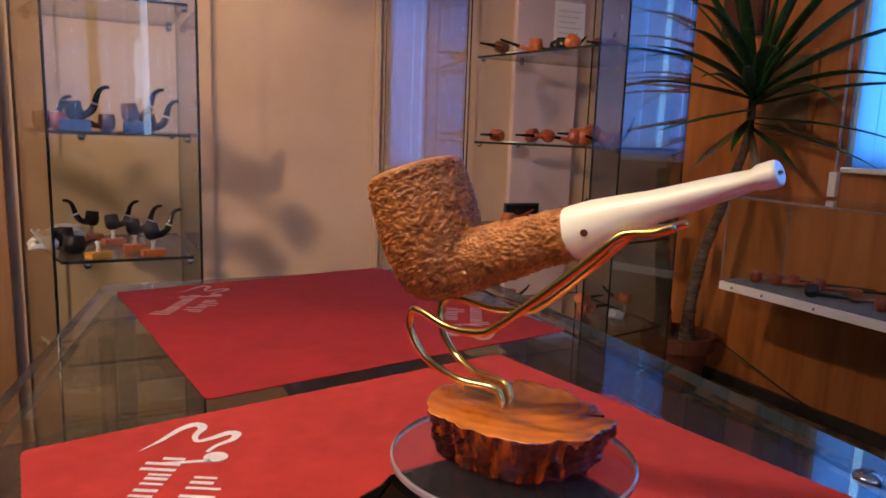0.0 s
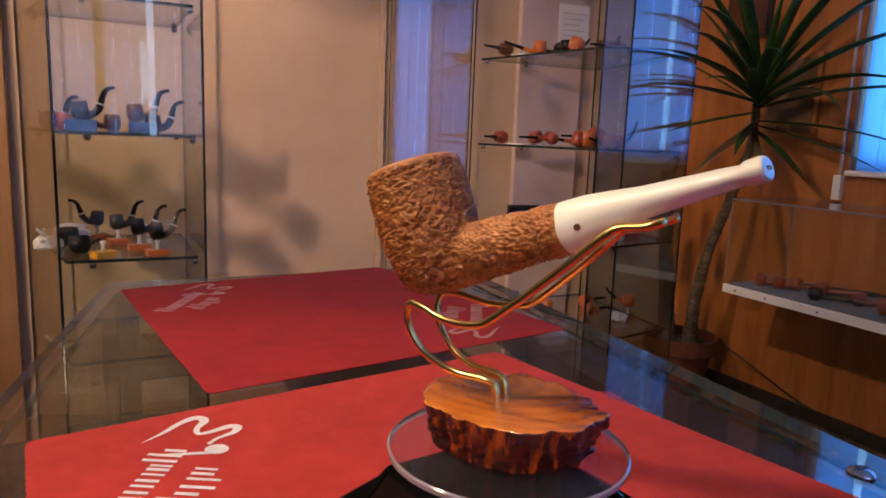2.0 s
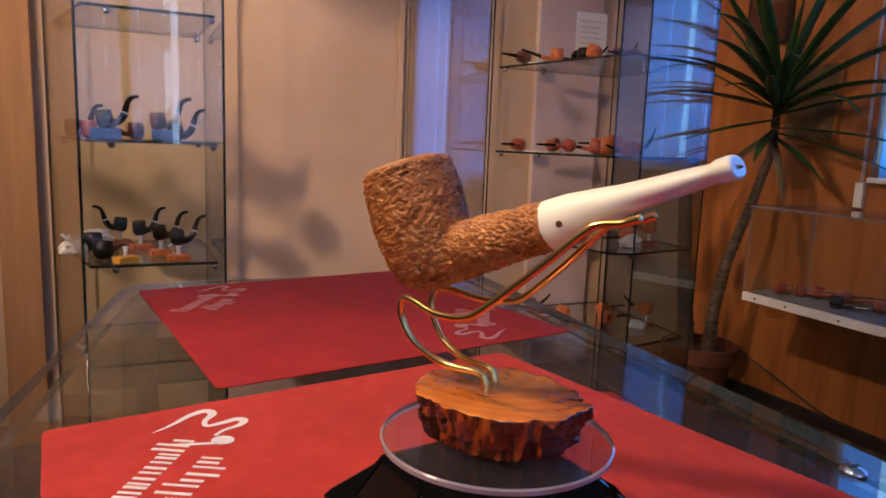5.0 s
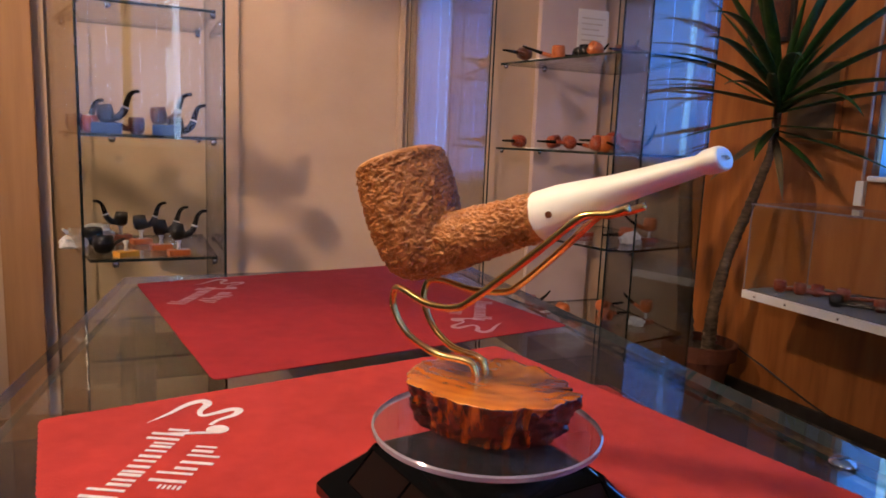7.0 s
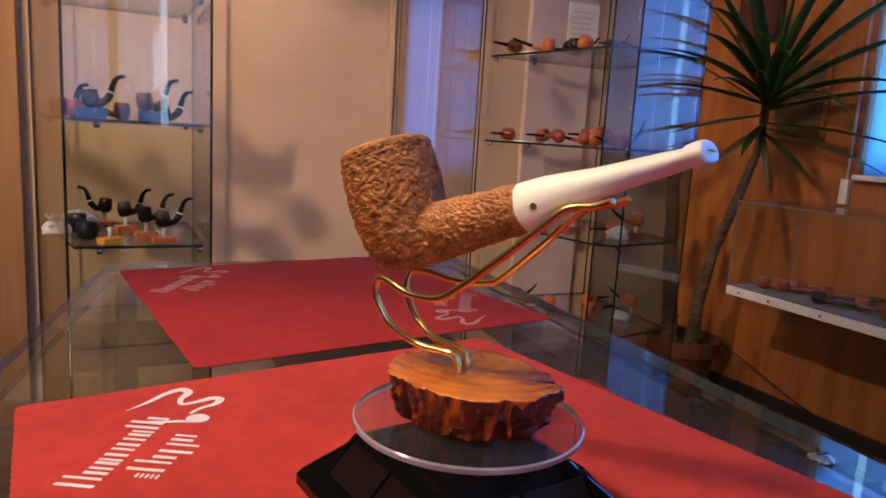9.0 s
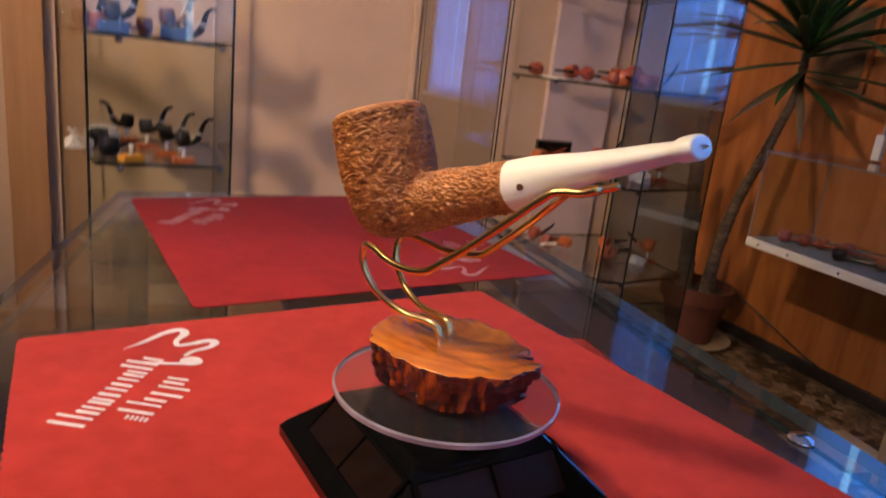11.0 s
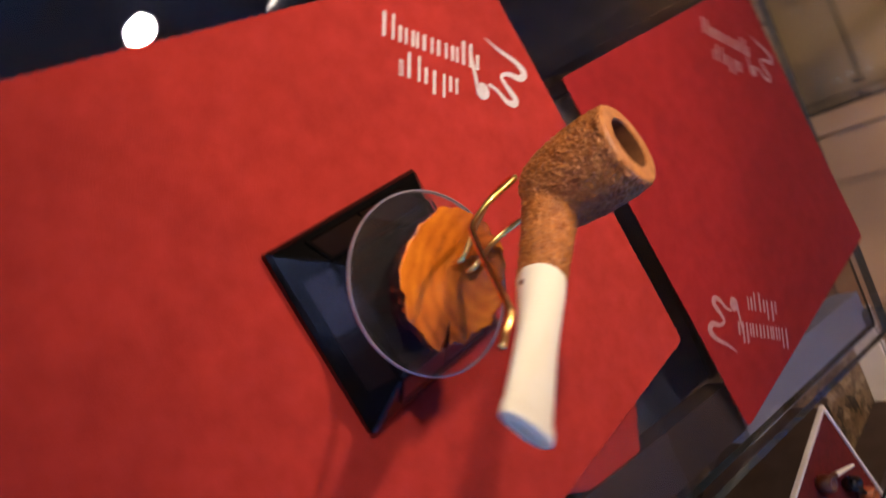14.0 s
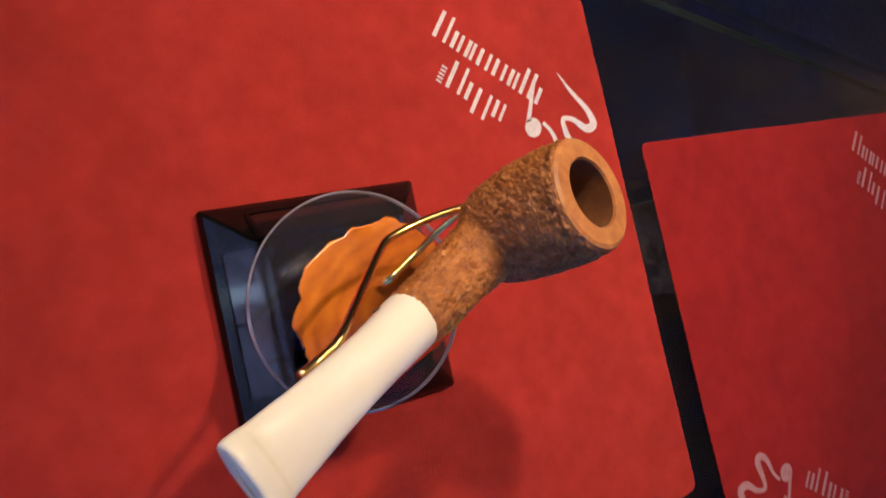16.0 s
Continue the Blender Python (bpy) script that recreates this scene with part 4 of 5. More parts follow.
LA, LB = 0.14, 2.1
LP = [(0.018 - LA, 1.93 - LB), (0.36 - LA, 1.93 - LB), (0.36 - LA, 2.40 - LB), (-0.085 - LA, 2.40 - LB)]
vitrine("glass_cabinet", at_room(LA, LB), LP, 0.08, 2.1, (0.37, 0.695, 1.015, 1.34, 1.66), "tall clear glass cabinet with shelves of dark pipes", [(0.335 - LA, 1.955 - LB), (0.09 - LA, 1.955 - LB), (0.335 - LA, 2.37 - LB), (-0.04 - LA, 2.37 - LB)])
RA, RB = 1.75, 2.15
RP = [(1.563 - RA, 1.84 - RB), (1.641 - RA, 1.80 - RB), (1.98 - RA, 1.86 - RB), (2.02 - RA, 2.46 - RB), (1.44 - RA, 2.47 - RB)]
vitrine("glass_cabinet", at_room(RA, RB), RP, 0.12, 2.1, (0.37, 0.695, 1.015, 1.34, 1.66), "tall clear glass cabinet with shelves of red-brown pipes", [(1.475 - RA, 2.43 - RB), (1.65 - RA, 2.43 - RB), (1.66 - RA, 1.835 - RB), (1.955 - RA, 1.885 - RB)], 0, 1, (3, 4))
structure("trim_panel", boxed((1.66, WALL_B - 0.03, 0.1), (1.97, WALL_B - 0.002, 2.3), 0.003), PINK, "pale pinkish board behind the glass cabinet", "panel", ROOM)

# a sheet of glass standing against the wall beside the cabinet
g = thing("glass_sheet", at_room(1.265, 2.488, 0), "tall clear glass sheet against the beige wall", "glass panel")
s = part("sheet", pane_between((-0.17, 0), (0.17, 0), 0.09, 2.2, 0.008), [SHEET_GLASS, EDGE], g)
s.visible_shadow = False
for z in (0.35, 1.95):
    for x in (-0.15, 0.15):
        part("clip", boxed((x - 0.012, -0.009, z), (x + 0.012, 0.03, z + 0.03), 0.002), CHROME, g)
part("foot", boxed((-0.175, -0.015, 0.0), (0.175, 0.03, 0.0895), 0.003), WHITE, g)

# dark pipes in the left-hand cabinet
for a, b, turn_, bend, mat, block in [(0.10, 2.30, 200, 0.012, PIPE_BLACK, PIPE_TAN), (0.155, 2.2, 20, 0.035, PIPE_BLACK, PIPE_TAN), (0.205, 2.085, 10, 0.05, PIPE_BLACK, PIPE_TAN), (0.245, 1.985, 10, 0.045, PIPE_BLACK, PIPE_TAN)]:
    block_stand(at_room(a, b, 0.695, turn_), block, "orange wooden block stand with clear leg")
    bent_pipe(at_room(a, b, 0.737, turn_), mat, EBONITE, "glossy black bent pipe on an orange block", 1.0)
block_stand(at_room(0.115, 1.985, 0.695, 30), YELLOW, "amber block stand with clear leg")
small_pipe(at_room(0.06, 2.06, 0.695, 60), PIPE_BLACK, EBONITE, "squat black pipe lying on the glass shelf", 0.0, 0.045, 0.027, 0.1)
small_pipe(at_room(0.03, 2.2, 0.695, 215), PIPE_BLACK, IVORY, "black pipe with pale stem beside silver paper", 0.03, 0.05, 0.026, 0.1)


def crumpled(m, size, label, seed):
    """Crumpled silver paper."""
    t = thing("crumpled_paper", m, label, "paper")
    bm = bmesh.new()
    bmesh.ops.create_icosphere(bm, subdivisions=3, radius=size)
    for v in bm.verts:
        v.co *= 1 + 0.45 * noise.noise(v.co * (2.2 / size) + Vector((seed, 0, 0)))
        v.co.z = max(v.co.z * 0.7, -size * 0.35) + size * 0.35
    part("sheet", bm, SILVER_PAPER, t)
    return t


crumpled(at_room(0.03, 2.26, 0.695), 0.05, "crumpled silver paper on the glass shelf", 3)
crumpled(at_room(-0.02, 2.16, 0.695), 0.034, "small crumple of silver paper on the shelf", 7)
small_pipe(at_room(0.05, 2.2, 0.37, 150), PIPE_DARK, IVORY, "dark pipe with pale stem on the lowest shelf", 0.03)
for a, turn_, bend, mat, lab in [(0.0, 40, 0.03, PIPE_DARK, "thin dark pipe on the glass shelf"), (0.035, 60, 0.01, PIPE_RED, "short red-brown pipe on the glass shelf"), (0.075, 10, 0.06, PIPE_BLACK, "black bent pipe above a blue card"),
                                 (0.15, 190, 0.012, PIPE_DARK, "dark red-brown pipe on the glass shelf"), (0.21, 0, 0.02, PIPE_DARK, "dark pipe beside a blue card"), (0.255, 20, 0.075, PIPE_BLACK, "black pipe with tall bent stem")]:
    (bent_pipe if bend > 0.015 else small_pipe)(at_room(a, 2.13, 1.015 + (0.028 if a in (0.075, 0.21) else 0), turn_), mat, EBONITE, lab, *((1.15,) if bend > 0.015 else (bend, 0.045, 0.022, 0.085)))
for a, w in ((0.075, 0.075), (0.225, 0.07)):
    c = thing("blue_card", at_room(a, 2.13, 1.015), "small blue card box on the glass shelf", "box", "blue card boxes")
    part("card", boxed((-w / 2, -0.03, 0), (w / 2, 0.03, 0.028), 0.001), BLUE_CLOTH, c)

# red-brown pipes in the right-hand cabinet
rnd_pipes = random.Random(8)
for a, b, z, turn_, bend, mat, stem, lab in [
        (1.52, 2.33, 1.34, 200, 0.0, PIPE_DARK, EBONITE, "slim dark pipe lying on white card"), (1.56, 2.2, 1.34, 150, 0.02, PIPE_TAN, EBONITE, "orange briar pipe with metal band"),
        (1.62, 2.12, 1.34, 10, 0.04, PIPE_BLACK, EBONITE, "black pipe with curved stem"), (1.66, 2.08, 1.34, 90, 0.0, PIPE_TAN, EBONITE, "short orange briar pipe seen end on"),
        (1.72, 2.05, 1.34, 20, 0.055, PIPE_DARK, EBONITE, "dark briar pipe with rising stem"), (1.85, 2.1, 1.34, 15, 0.03, PIPE_DARK, EBONITE, "dark briar pipe near the cabinet corner"),
        (1.52, 2.33, 1.015, 210, 0.0, PIPE_RED, EBONITE, "red briar pipe on the glass shelf"), (1.585, 2.27, 1.015, 20, 0.0, PIPE_RED, EBONITE, "red pipe with a pale band"),
        (1.62, 2.16, 1.015, 170, 0.0, PIPE_RED, EBONITE, "short round red pipe on the shelf"), (1.70, 2.08, 1.015, 30, 0.03, PIPE_TAN, EBONITE, "large orange freehand pipe"),
        (1.735, 1.99, 1.015, 200, 0.01, PIPE_RED, EBONITE, "red-brown pipe with gold band"), (1.78, 2.0, 1.015, 15, 0.075, PIPE_RED, EBONITE, "red pipe with steep dark stem"),
        (1.70, 2.2, 1.34, 160, 0.0, PIPE_RED, EBONITE, "red pipe lying behind the others"), (1.78, 2.02, 1.34, 190, 0.0, PIPE_DARK, EBONITE, "dark red pipe lying on the shelf"), (1.64, 2.22, 1.34, 30, 0.0, PIPE_BLACK, EBONITE, "black pipe lying on the shelf"),
        (1.66, 2.08, 1.015, 100, 0.0, PIPE_RED, EBONITE, "red pipe lying across the shelf"), (1.76, 2.09, 1.015, 150, 0.0, PIPE_RED, EBONITE, "dark orange pipe beside the large one"),
        (1.53, 2.33, 0.695, 30, 0.0, PIPE_TAN, EBONITE, "orange pipe at the shelf's end"), (1.63, 2.25, 0.695, 200, 0.0, PIPE_TAN, EBONITE, "orange pipe lying before a black frame"),
        (1.70, 2.15, 0.735, 10, 0.05, PIPE_RED, EBONITE, "red-brown bent pipe on a block"), (1.80, 2.0, 0.695, 190, 0.0, PIPE_TAN, EBONITE, "orange pipe on the glass shelf"),
        (1.86, 1.98, 0.735, 170, 0.05, PIPE_TAN, EBONITE, "orange pipe propped upright on a block"),
        (1.62, 2.38, 0.37, 15, 0.03, PIPE_RED, EBONITE, "red briar pipe on the lower shelf"), (1.6, 2.27, 0.37, 10, 0.0, PIPE_RED, EBONITE, "red pipe lying on white paper"),
        (1.68, 2.2, 0.37, 190, 0.0, PIPE_TAN, IVORY, "orange pipe with pale stem"), (1.86, 2.25, 0.37, 10, 0.0, PIPE_TAN, EBONITE, "orange pipe on the lower shelf"),
        (1.78, 2.12, 0.37, 5, 0.0, PIPE_TAN, EBONITE, "small orange pipe on the lower shelf"), (1.93, 2.04, 0.41, 100, 0.03, PIPE_TAN, EBONITE, "orange pipe on a block stand")]:
    roll = 0 if bend > 0.015 or "block" in lab else rnd_pipes.choice((0, 78, -74, 85, 20))
    fat = 0.036 if "large" in lab else 0.025
    small_pipe(at_room(a, b, z + (fat * 0.98 if abs(roll) > 40 else fat * 0.2 if roll else 0), turn_) @ pose(0, 0, 0, roll, 0, 0), mat, stem, lab, bend, 0.058 if "large" in lab else 0.048, fat, 0.13)
for a, b, z, turn_ in ((1.70, 2.15, 0.695, 10), (1.86, 1.98, 0.695, 170), (1.93, 2.04, 0.37, 100)):
    block_stand(at_room(a, b, z, turn_), PIPE_RED, "red-brown block stand with clear leg")
crumpled(at_room(1.75, 1.95, 0.695), 0.04, "crumpled white paper on the glass shelf", 11)
crumpled(at_room(1.87, 2.02, 0.37), 0.03, "crumpled white paper on the lower shelf", 13)
for a, b, z, w, turn_ in ((1.56, 2.28, 1.3405, 0.11, 10), (1.58, 2.3, 1.0155, 0.12, 20)):
    c = thing("white_card", at_room(a, b, z, turn_), "white card under the pipes on a shelf", "card", "white display cards")
    part("card", boxed((-w / 2, -0.035, 0), (w / 2, 0.035, 0.004), 0.001), WHITE, c)
fr = thing("picture_stand", at_room(1.62, 2.33, 0.695, -8), "black framed picture of a pipe leaning on the shelf", "picture")
part("frame", boxed((-0.075, -0.006, 0), (0.075, 0.006, 0.085), 0.002), SKIRT, fr)
part("picture", boxed((-0.068, -0.0075, 0.007), (0.068, -0.0062, 0.078)), PIPE_BLACK, fr)
part("printed_shape", tube(spline([(-0.04, -0.0078, 0.035), (-0.01, -0.0078, 0.03), (0.05, -0.0078, 0.06)], 5), [0.012 - 0.0009 * k for k in range(11)], 8, flat=0.05), PIPE_RED, fr)
card = thing("notice_card", at_room(1.74, 2.25, 1.34, -5), "white printed notice standing at the shelf's back", "card")
part("sheet", boxed((-0.065, -0.002, 0), (0.065, 0.002, 0.2), 0.0005), PAPER, card)
for k in range(5):
    part("text_bar", boxed((-0.05, -0.0034, 0.165 - 0.02 * k), (0.05 - 0.012 * (k % 3), -0.0022, 0.17 - 0.02 * k)), INK, card)

# the low red tray with pipes at the cabinet's foot
TRAY = at_room(1.33, 1.54, 0.0, 20)
tray = thing("display_tray", TRAY, "low red display stand with white edge beside the counter", "display stand")
TW, TD, TZ = 0.191, 0.252, 0.236
part("tray_base", boxed((-TW + 0.004, -TD + 0.004, 0), (TW - 0.004, TD - 0.004, TZ - 0.0005), 0.003), BROWN_BAND, tray, "dark brown box")
for lo, hi in (((-TW, -TD, TZ), (TW, -TD + 0.009, TZ + 0.012)), ((-TW, TD - 0.009, TZ), (TW, TD, TZ + 0.012)), ((-TW, -TD + 0.0092, TZ), (-TW + 0.009, TD - 0.0092, TZ + 0.014)), ((TW - 0.009, -TD + 0.0092, TZ), (TW, TD - 0.0092, TZ + 0.014))):
    part("rim", boxed(lo, hi, 0.002), WHITE, tray, "white rim")
part("tray_cloth", boxed((-TW + 0.0095, -TD + 0.0095, TZ), (TW - 0.0095, TD - 0.0095, TZ + 0.008), 0.002), DARK_RED, tray, "dark red cloth lining")
for dx, dy, turn_, mat, stem_mat, lab in [(-0.02, 0.14, 20, PIPE_BLACK, EBONITE, "black pipe lying on the red stand"), (0.06, 0.17, 200, PIPE_TAN, EBONITE, "orange briar pipe lying on the red stand"), (0.05, 0.06, 70, PIPE_BLACK, EBONITE, "black pipe with black stem on red cloth"),
                                          (0.1, -0.02, 100, PIPE_TAN, EBONITE, "orange pipe beside a black pipe"), (0.0, -0.06, 110, PIPE_BLACK, IVORY, "black pipe with white stem on red cloth"), (-0.12, 0.06, 60, PIPE_DARK, IVORY, "dark pipe with white stem on red cloth"),
                                          (0.12, -0.13, 85, PIPE_BLACK, EBONITE, "glossy black pipe near the white rim"), (0.13, 0.1, 100, PIPE_DARK, EBONITE, "dark brown pipe near the white rim")]:
    small_pipe(TRAY @ pose(dx, dy, TZ + 0.0085, 0, 0, turn_), mat, stem_mat, lab, 0.01, 0.04, 0.021, 0.13, "pipes on the red stand")

# ---- yucca in its pot ----
PX, PY = 1.0, 2.945
pot = thing("potted_yucca", pose(PX, PY, 0), "tall yucca with leaning trunk in a terracotta pot", "plant")
part("pot", lathe([(0, 0.009), (0.095, 0.009), (0.13, 0.185), (0.15, 0.19), (0.152, 0.25), (0.138, 0.252), (0.125, 0.215), (0, 0.212)], 40), TERRACOTTA, pot, "round terracotta pot", smooth=False)
part("saucer", lathe([(0, 0.001), (0.15, 0.001), (0.178, 0.022), (0.172, 0.024), (0.146, 0.008), (0, 0.007)], 40), SAUCER, pot, "pale stone saucer", smooth=False)
part("soil", lathe([(0.12, 0.218), (0.09, 0.226), (0.04, 0.222), (0, 0.224)], 24), SOIL, pot, smooth=True)


def ringed(points, r0, r1):
    """A trunk with leaf-scar ridges."""
    line = spline(points, 14)
    rad = []
    for k in range(len(line)):
        u = k / (len(line) - 1)
        rad.append((r0 * (1 - u) + r1 * u) * (1 + 0.13 * (k % 3 == 0) + 0.12 * noise.noise((k * 0.37, r0 * 90, 0))))
    return tube(line, rad, 12)


part("trunk", ringed([(0.02, -0.05, 0.2), (0.02, -0.06, 0.32), (0.025, -0.065, 0.44), (0.06, -0.065, 0.63), (0.11, -0.065, 0.79), (0.155, -0.065, 0.95), (0.182, -0.065, 1.07), (0.187, -0.065, 1.28)], 0.027, 0.013), TRUNK, pot, "leaning ringed trunk", smooth=True)
part("trunk_stub", ringed([(-0.05, 0.03, 0.2), (-0.06, 0.03, 0.35), (-0.085, 0.03, 0.6), (-0.1, 0.03, 0.8), (-0.11, 0.03, 0.93)], 0.034, 0.024), TRUNK, pot, "straight cut trunk", smooth=True)
part("twig", tube(spline([(-0.108, 0.03, 0.86), (-0.08, 0.03, 0.92), (-0.07, 0.03, 1.0)], 4), [0.008 - 0.0005 * k for k in range(9)], 8), TRUNK, pot, smooth=True)


def sword(start, azimuth, rise, long, wide, droop, sweep):
    """A stiff, folded leaf that tapers to a point; sweep bends it sideways."""
    bm = bmesh.new()
    rows = []
    N = 12
    for k in range(N + 1):
        u = k / N
        out = Vector((math.cos(azimuth + sweep * u * u), math.sin(azimuth + sweep * u * u), 0))
        acr = Vector((-out.y, out.x, 0))
        ang = rise - droop * u * u
        p = (Vector(start) if not rows else last) + (out * math.cos(ang) + Vector((0, 0, math.sin(ang)))) * (long / N if rows else 0)
        last = p
        w = wide * (0.55 + 0.9 * u if u < 0.35 else 0.865 * (1 - ((u - 0.35) / 0.65) ** 1.6) + 0.004)
        up = Vector((0, 0, 1)) * math.cos(ang) - out * math.sin(ang)
        rows.append([bm.verts.new(p + acr * w * s + up * (abs(s) * w * 0.35 - (0.0012 if low else 0))) for low in (0, 1) for s in (-1, -0.5, 0, 0.5, 1)])
    for p, q in zip(rows, rows[1:]):
        for i in range(4):
            bm.faces.new((p[i], p[i + 1], q[i + 1], q[i])).smooth = True
            bm.faces.new((p[5 + i + 1], p[5 + i], q[5 + i], q[5 + i + 1])).smooth = True
        bm.faces.new((p[5], p[0], q[0], q[5]))
        bm.faces.new((p[4], p[9], q[9], q[4]))
    return bm


TIP = (0.187, -0.065)


def crown_leaf(room_az, rise, long, wide, droop, z, sweep=0.0, mat=LEAF):
    az = radians(room_az + 28.62)
    part("leaf", sword((TIP[0] + 0.012 * math.cos(az), TIP[1] + 0.012 * math.sin(az), z), az, radians(rise), long, wide, droop, sweep), mat, pot)


# the long leaves that stand out of the crown: heading in the room, rise, length, half width, droop, foot, sideways sweep
for row in [(198, 3, 0.83, 0.027, 0.1, 1.21, 0.05), (196, 13, 0.80, 0.028, 0.3, 1.24, -0.04), (200, 22, 0.74, 0.026, 0.55, 1.25, 0.1), (197, -7, 0.72, 0.024, 0.05, 1.17, 0.03), (203, 33, 0.72, 0.027, 0.75, 1.26, -0.1), (205, 9, 0.70, 0.023, 0.35, 1.22, 0.12),
            (206, 47, 0.66, 0.026, 0.6, 1.28, 0.15), (178, 52, 0.54, 0.026, 0.35, 1.28, 0.1), (188, 64, 0.55, 0.028, 0.3, 1.29, -0.2), (222, 30, 0.56, 0.026, 0.9, 1.23, 0.2), (214, 18, 0.60, 0.024, 0.5, 1.2, 0.2), (212, -12, 0.50, 0.021, 0.1, 1.13, 0.1),
            (120, 58, 0.50, 0.025, 0.3, 1.26, 0.2), (150, 74, 0.50, 0.026, 0.15, 1.29, 0.2), (268, 68, 0.62, 0.03, 0.35, 1.28, -0.2), (266, 52, 0.70, 0.031, 0.45, 1.27, 0.1),
            (274, 40, 0.76, 0.031, 0.5, 1.26, -0.05), (270, 27, 0.76, 0.034, 0.55, 1.23, 0.04), (262, 16, 0.72, 0.038, 0.75, 1.21, 0.12), (274, 11, 0.74, 0.03, 0.4, 1.19, -0.1), (250, 20, 0.50, 0.027, 1.1, 1.19, 0.1),
            (265, -3, 0.66, 0.024, 0.25, 1.14, 0.08), (272, -12, 0.52, 0.02, 0.2, 1.12, 0), (248, -20, 0.36, 0.02, 0.2, 1.1, 0.1)]:
    crown_leaf(*row)
rnd = random.Random(21)
for k in range(5):         # the shorter inner leaves
    crown_leaf(rnd.choice((rnd.uniform(105, 160), rnd.uniform(200, 275))), rnd.uniform(30, 82), rnd.uniform(0.28, 0.46), rnd.uniform(0.014, 0.021), rnd.uniform(0.1, 0.6), 1.2 + 0.014 * k, rnd.uniform(-0.3, 0.3))
crown_leaf(201, -17, 0.6, 0.021, 0.05, 1.12, 0.05, DRY_LEAF)
crown_leaf(232, -42, 0.3, 0.018, 0.3, 1.09, 0.1, DRY_LEAF)

# ---- broad-leaved plant beside the counter, whose shade falls on the back wall ----
FIG = (-0.86, 1.3)
fig = thing("rubber_plant", at_room(*FIG), "broad-leaved green rubber plant in a terracotta pot on carpet", "plant")
part("pot", lathe([(0, 0.006), (0.1, 0.006), (0.135, 0.22), (0.155, 0.225), (0.157, 0.28), (0.142, 0.282), (0.13, 0.25), (0, 0.245)], 36), TERRACOTTA, fig, "round terracotta pot")
part("soil", lathe([(0.128, 0.25), (0.08, 0.262), (0, 0.258)], 24), SOIL, fig, smooth=True)
STEM = spline([(0, 0, 0.25), (-0.01, 0.01, 0.6), (0.0, 0.0, 1.0), (0.03, 0.0, 1.25), (0.07, 0, 1.45), (0.09, 0, 1.6)], 8)
part("stem", tube(STEM, [0.013 - 0.008 * k / (len(STEM) - 1) for k in range(len(STEM))], 10), TRUNK, fig, smooth=True)
BRANCH = spline([(-0.005, 0.01, 0.75), (-0.08, 0.0, 1.05), (-0.2, 0, 1.3), (-0.26, 0, 1.5)], 8)
part("branch", tube(BRANCH, [0.009 - 0.005 * k / (len(BRANCH) - 1) for k in range(len(BRANCH))], 10), TRUNK, fig, smooth=True)
LAMP_WAY = Vector((-0.745, -0.62, 0.25)).normalized()      # leaves turn their faces to the light
ACROSS = Vector((0, 0, 1)).cross(LAMP_WAY).normalized()
ALOFT = LAMP_WAY.cross(ACROSS)


def broad_leaf(x, y, z, long, wide, lean):
    """An oval, pointed blade on a stalk; lean is the heading of its tip in its own plane, from straight down."""
    rnd_leaf = random.Random(int(1000 * (x + z)))
    tilt = Matrix.Rotation(rnd_leaf.uniform(-0.3, 0.3), 3, ALOFT) @ Matrix.Rotation(rnd_leaf.uniform(-0.3, 0.3), 3, ACROSS)
    along = tilt @ (-ALOFT * math.cos(radians(lean)) + ACROSS * math.sin(radians(lean)))
    face = tilt @ LAMP_WAY
    side = along.cross(face).normalized()
    root = Vector((x, y, z)) - along * long / 2
    bm = bmesh.new()
    rows = []
    for k in range(11):
        u = k / 10
        w = wide / 2 * max(math.sin(math.pi * u ** 0.8) ** 0.75 if 0 < u < 1 else 0.02, 0.02)
        mid = root + along * long * u - face * 0.015 * u * u
        rows.append([bm.verts.new(mid + side * w * q + face * (abs(q) * w * 0.25 - low)) for low in (0, 0.0012) for q in (-1, -0.5, 0, 0.5, 1)])
    for p, q in zip(rows, rows[1:]):
        for n in range(4):
            bm.faces.new((p[n], p[n + 1], q[n + 1], q[n])).smooth = True
            bm.faces.new((p[6 + n], p[5 + n], q[5 + n], q[6 + n])).smooth = True
        bm.faces.new((p[5], p[0], q[0], q[5]))
        bm.faces.new((p[4], p[9], q[9], q[4]))
    leaf = part("leaf", bm, BROAD_LEAF, fig)
    near = min(STEM + BRANCH, key=lambda v: (v - root).length + 0.6 * max(0, v.z - root.z + 0.02))
    part("stalk", tube(spline([near, near.lerp(root, 0.5) + Vector((0, 0, 0.02)), root + along * 0.01], 5), 0.0028, 7), TRUNK, leaf, smooth=True)


FIG_LEAVES = [(0.042, -0.1, 1.487, 0.125, 0.064, 10), (0.272, 0.0, 1.325, 0.12, 0.074, 12), (0.306, 0.1, 1.192, 0.14, 0.072, 25), (0.03, -0.05, 1.548, 0.15, 0.045, 48),
              (-0.249, -0.1, 1.461, 0.141, 0.064, 60), (-0.079, 0.0, 1.445, 0.09, 0.045, -20), (0.084, 0.1, 1.314, 0.118, 0.069, 15),
              (-0.009, -0.05, 1.339, 0.105, 0.059, -25), (0.011, 0.05, 1.244, 0.116, 0.068, 35), (0.015, 0.0, 1.245, 0.093, 0.06, -10),
              (-0.14, -0.05, 1.352, 0.098, 0.052, -40), (0.004, -0.1, 1.346, 0.077, 0.045, 40),
              (-0.093, 0.1, 1.231, 0.111, 0.069, 20)]
for row in FIG_LEAVES:
    broad_leaf(*row)

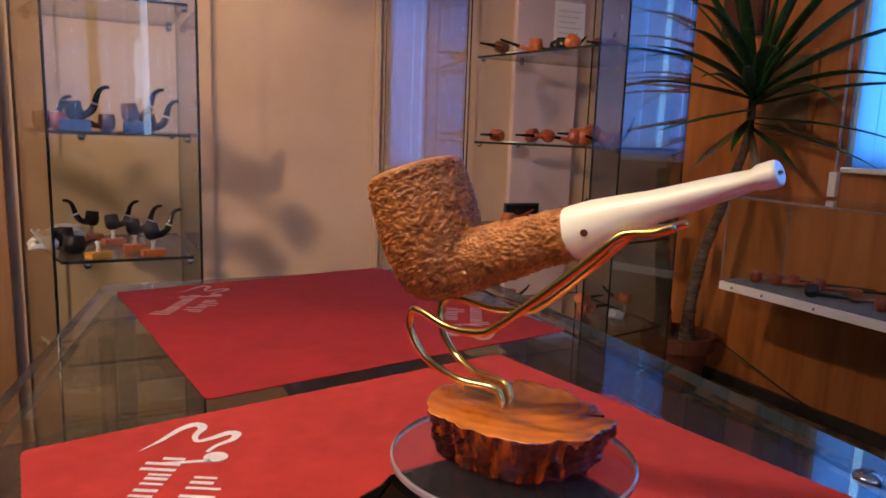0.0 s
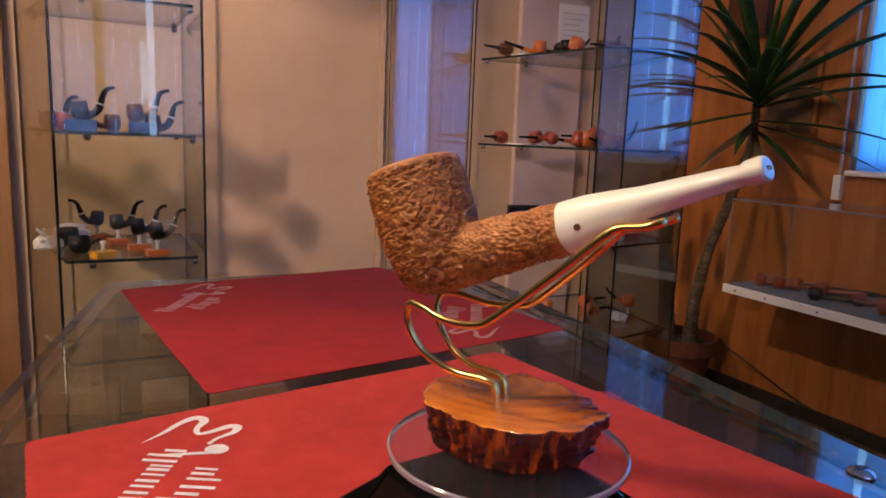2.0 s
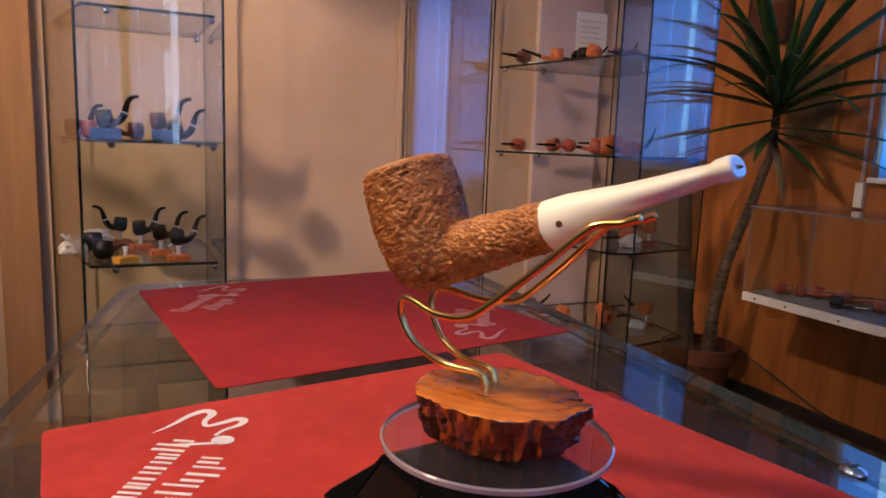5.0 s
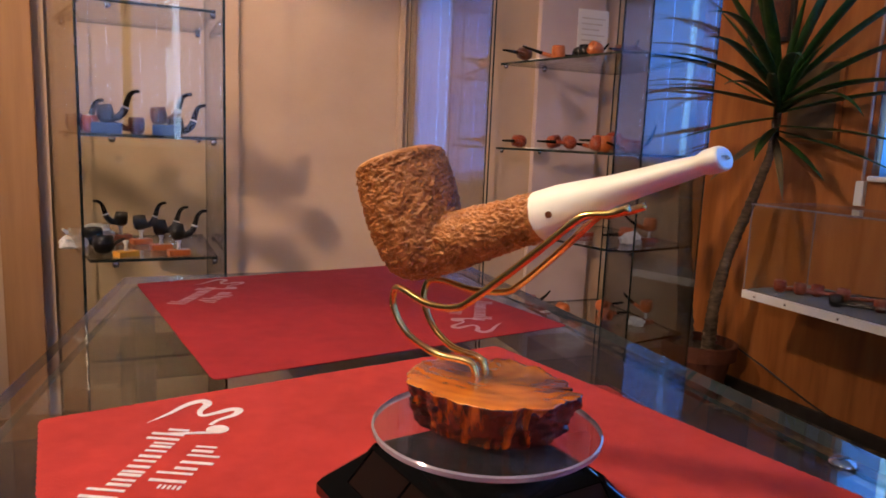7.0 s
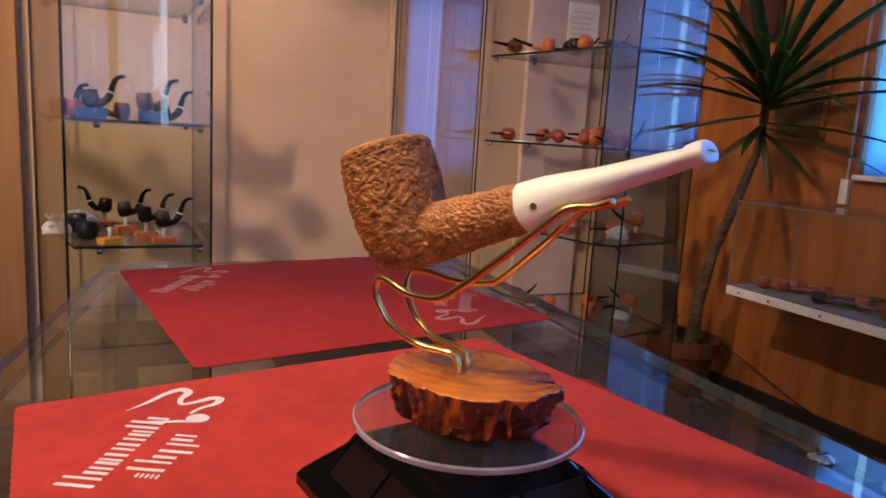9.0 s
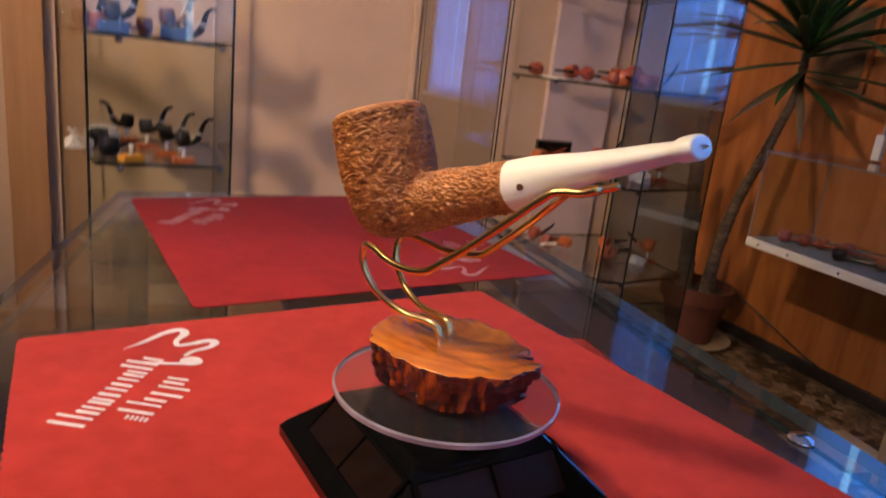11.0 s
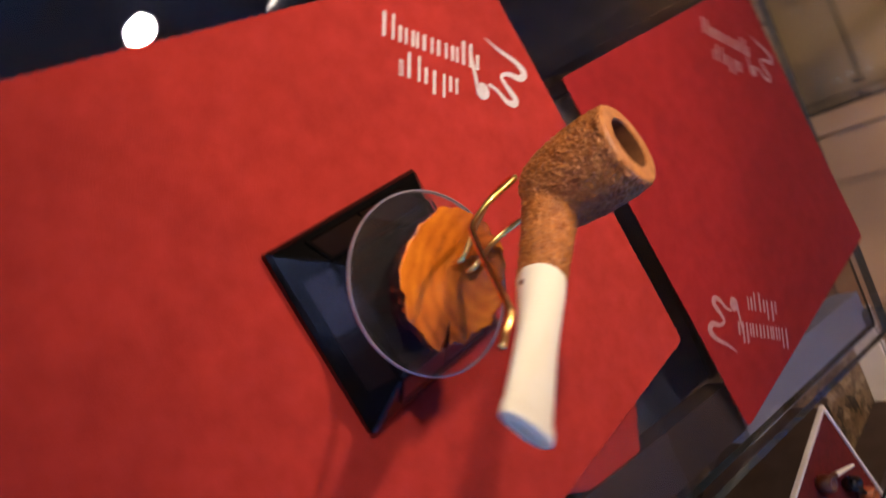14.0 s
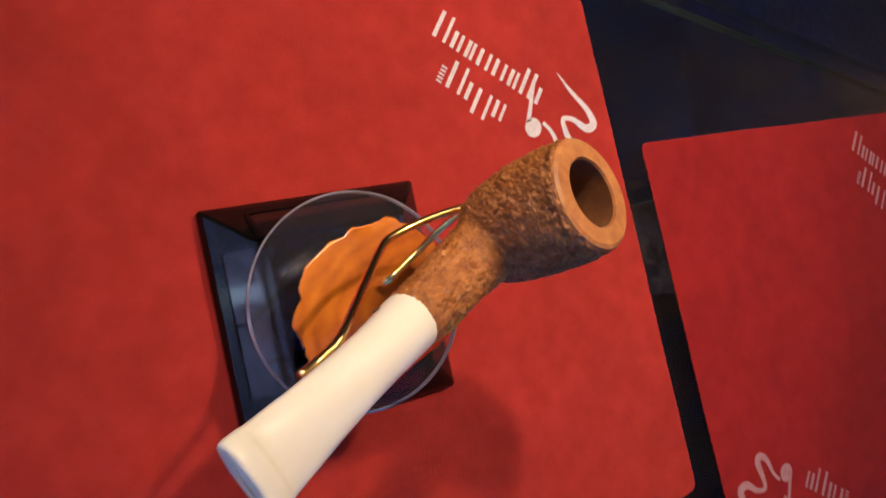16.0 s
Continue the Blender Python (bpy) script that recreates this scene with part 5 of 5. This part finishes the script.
# a cable from the pot to the wall
cab = thing("power_cable", at_room(2.4, 1.9, 0), "thin black cable hanging along the wood panelling", "cable")
part("cord", tube(spline([(0.02, 0.2, 0.25), (0.1, 0.05, 0.16), (0.135, -0.2, 0.06), (0.14, -0.5, 0.012)], 8), 0.004, 8), SKIRT, cab, smooth=True)

# ---- acrylic showcase on the panelled wall ----
case = thing("wall_showcase", at_room(2.2, 1.33, 0.5), "clear acrylic wall showcase with white shelf edge", "showcase")
L, D = 0.51, 0.345
board = part("shelf_board", boxed((0.0, -L, 0), (D, L, 0.03), 0.002), WHITE, case, "white shelf board with metal studs")
part("felt", boxed((0.012, -L + 0.012, 0.0302), (D - 0.005, L - 0.012, 0.034)), FELT, case)
for y in (-0.36, -0.12, 0.12, 0.32, 0.45):
    part("stud", lathe([(0, 0.0), (0.005, 0.0), (0.004, 0.003), (0, 0.004)], 14, pose(-0.0005, y, 0.015, 0, -90, 0)), CHROME, board, "small metal stud", smooth=True)
for p, q in (((0.004, -L + 0.004), (0.004, L - 0.004)), ((0.004, L - 0.004), (D, L - 0.004)), ((D, -L + 0.004), (0.004, -L + 0.004))):
    g = part("acrylic_side", pane_between(p, q, 0.0345, 0.346, 0.006), [PANE, ACRYLIC_RIM], case)
    g.visible_shadow = False
g = part("acrylic_top", prism([(0.001, -L), (D, -L), (D, L), (0.001, L)], 0.3465, 0.3525, side=1), [PANE, ACRYLIC_RIM], case)
g.visible_shadow = False
for k, (a, b, turn_, lab) in enumerate([(2.3, 1.76, -55, "red churchwarden pipe lying on grey felt"), (2.33, 1.70, -60, "dark red pipe lying on grey felt"), (2.37, 1.66, -58, "red pipe with very long black stem"),
                                        (2.40, 1.58, -62, "red pipe lying deep in the showcase"), (2.28, 1.52, -70, "black pipe with long reddish stem"), (2.36, 1.42, -65, "dark red long-stemmed pipe"), (2.31, 1.3, -70, "red-brown long pipe on grey felt")]):
    small_pipe(at_room(a, b, 0.534, turn_), PIPE_BLACK if k == 4 else PIPE_RED, PIPE_DARK if k == 4 else EBONITE, lab, 0.0, 0.042, 0.023, 0.26, "long pipes in the showcase")

# pictures on the panelled wall
def picture(b0, b1, z0, z1, rim, sheet, label):
    p = thing("wall_picture", at_room(WALL_A - 0.001, (b0 + b1) / 2, z0), label, "picture")
    w, h = (b1 - b0) / 2, z1 - z0
    part("frame", boxed((-0.018, -w, 0), (0, w, h), 0.003), rim, p)
    part("sheet", boxed((-0.0205, -w + 0.018, 0.018), (-0.0185, w - 0.018, h - 0.018)), sheet, p)
    return p


first = picture(2.03, 2.25, 1.48, 2.1, SKIRT, PIPE_DARK, "dark framed picture with pale bands on the wood panelling")
for k in range(4):
    part("band", boxed((-0.0225, -0.08, 0.16 + 0.1 * k), (-0.0208, 0.08, 0.2 + 0.1 * k), 0.0005), OLD_PAPER, first)
second = picture(1.65, 1.88, 1.62, 2.12, SKIRT, PIPE_BLACK, "dark framed picture with blue and green shapes")
for y0, y1, z0, z1, mat in ((-0.07, -0.02, 0.1, 0.3, BLUE_CLOTH), (-0.01, 0.05, 0.14, 0.4, LEAF), (0.03, 0.08, 0.08, 0.24, BLUE_CLOTH)):
    part("printed_shape", boxed((-0.0225, y0, z0), (-0.0208, y1, z1), 0.0005), mat, second)
picture(1.78, 2.02, 1.08, 1.4, PANEL, OLD_PAPER, "cream paper picture in a thin wooden frame")
tubing = thing("cable_duct", at_room(WALL_A - 0.001, 1.665, 0.86), "thin white cable duct with a switch box", "cable duct")
part("duct", boxed((-0.012, -0.004, 0.09), (0, 0.004, 1.5), 0.002), PINK, tubing)
part("switch_box", boxed((-0.022, -0.016, 0), (0, 0.016, 0.09), 0.003), FRAME, tubing)
bx = thing("flat_box", at_room(2.035, 1.195, 0, -5), "low cream cardboard box on the terrazzo floor", "box")
part("box_body", boxed((-0.148, -0.105, 0), (0.148, 0.105, 0.03), 0.003), CREAM_CARD, bx)
part("lid", boxed((-0.151, -0.108, 0.03), (0.151, 0.108, 0.045), 0.003), CREAM_CARD, bx)
post = thing("upright_board", at_room(2.012, 1.03, 0, -8), "narrow pale wooden board standing on the terrazzo floor", "board")
part("board", boxed((-0.033, -0.012, 0.012), (0.033, 0.012, 0.36), 0.003), CREAM_CARD, post)
part("foot", boxed((-0.045, -0.05, 0), (0.045, 0.03, 0.012), 0.003), CREAM_CARD, post)
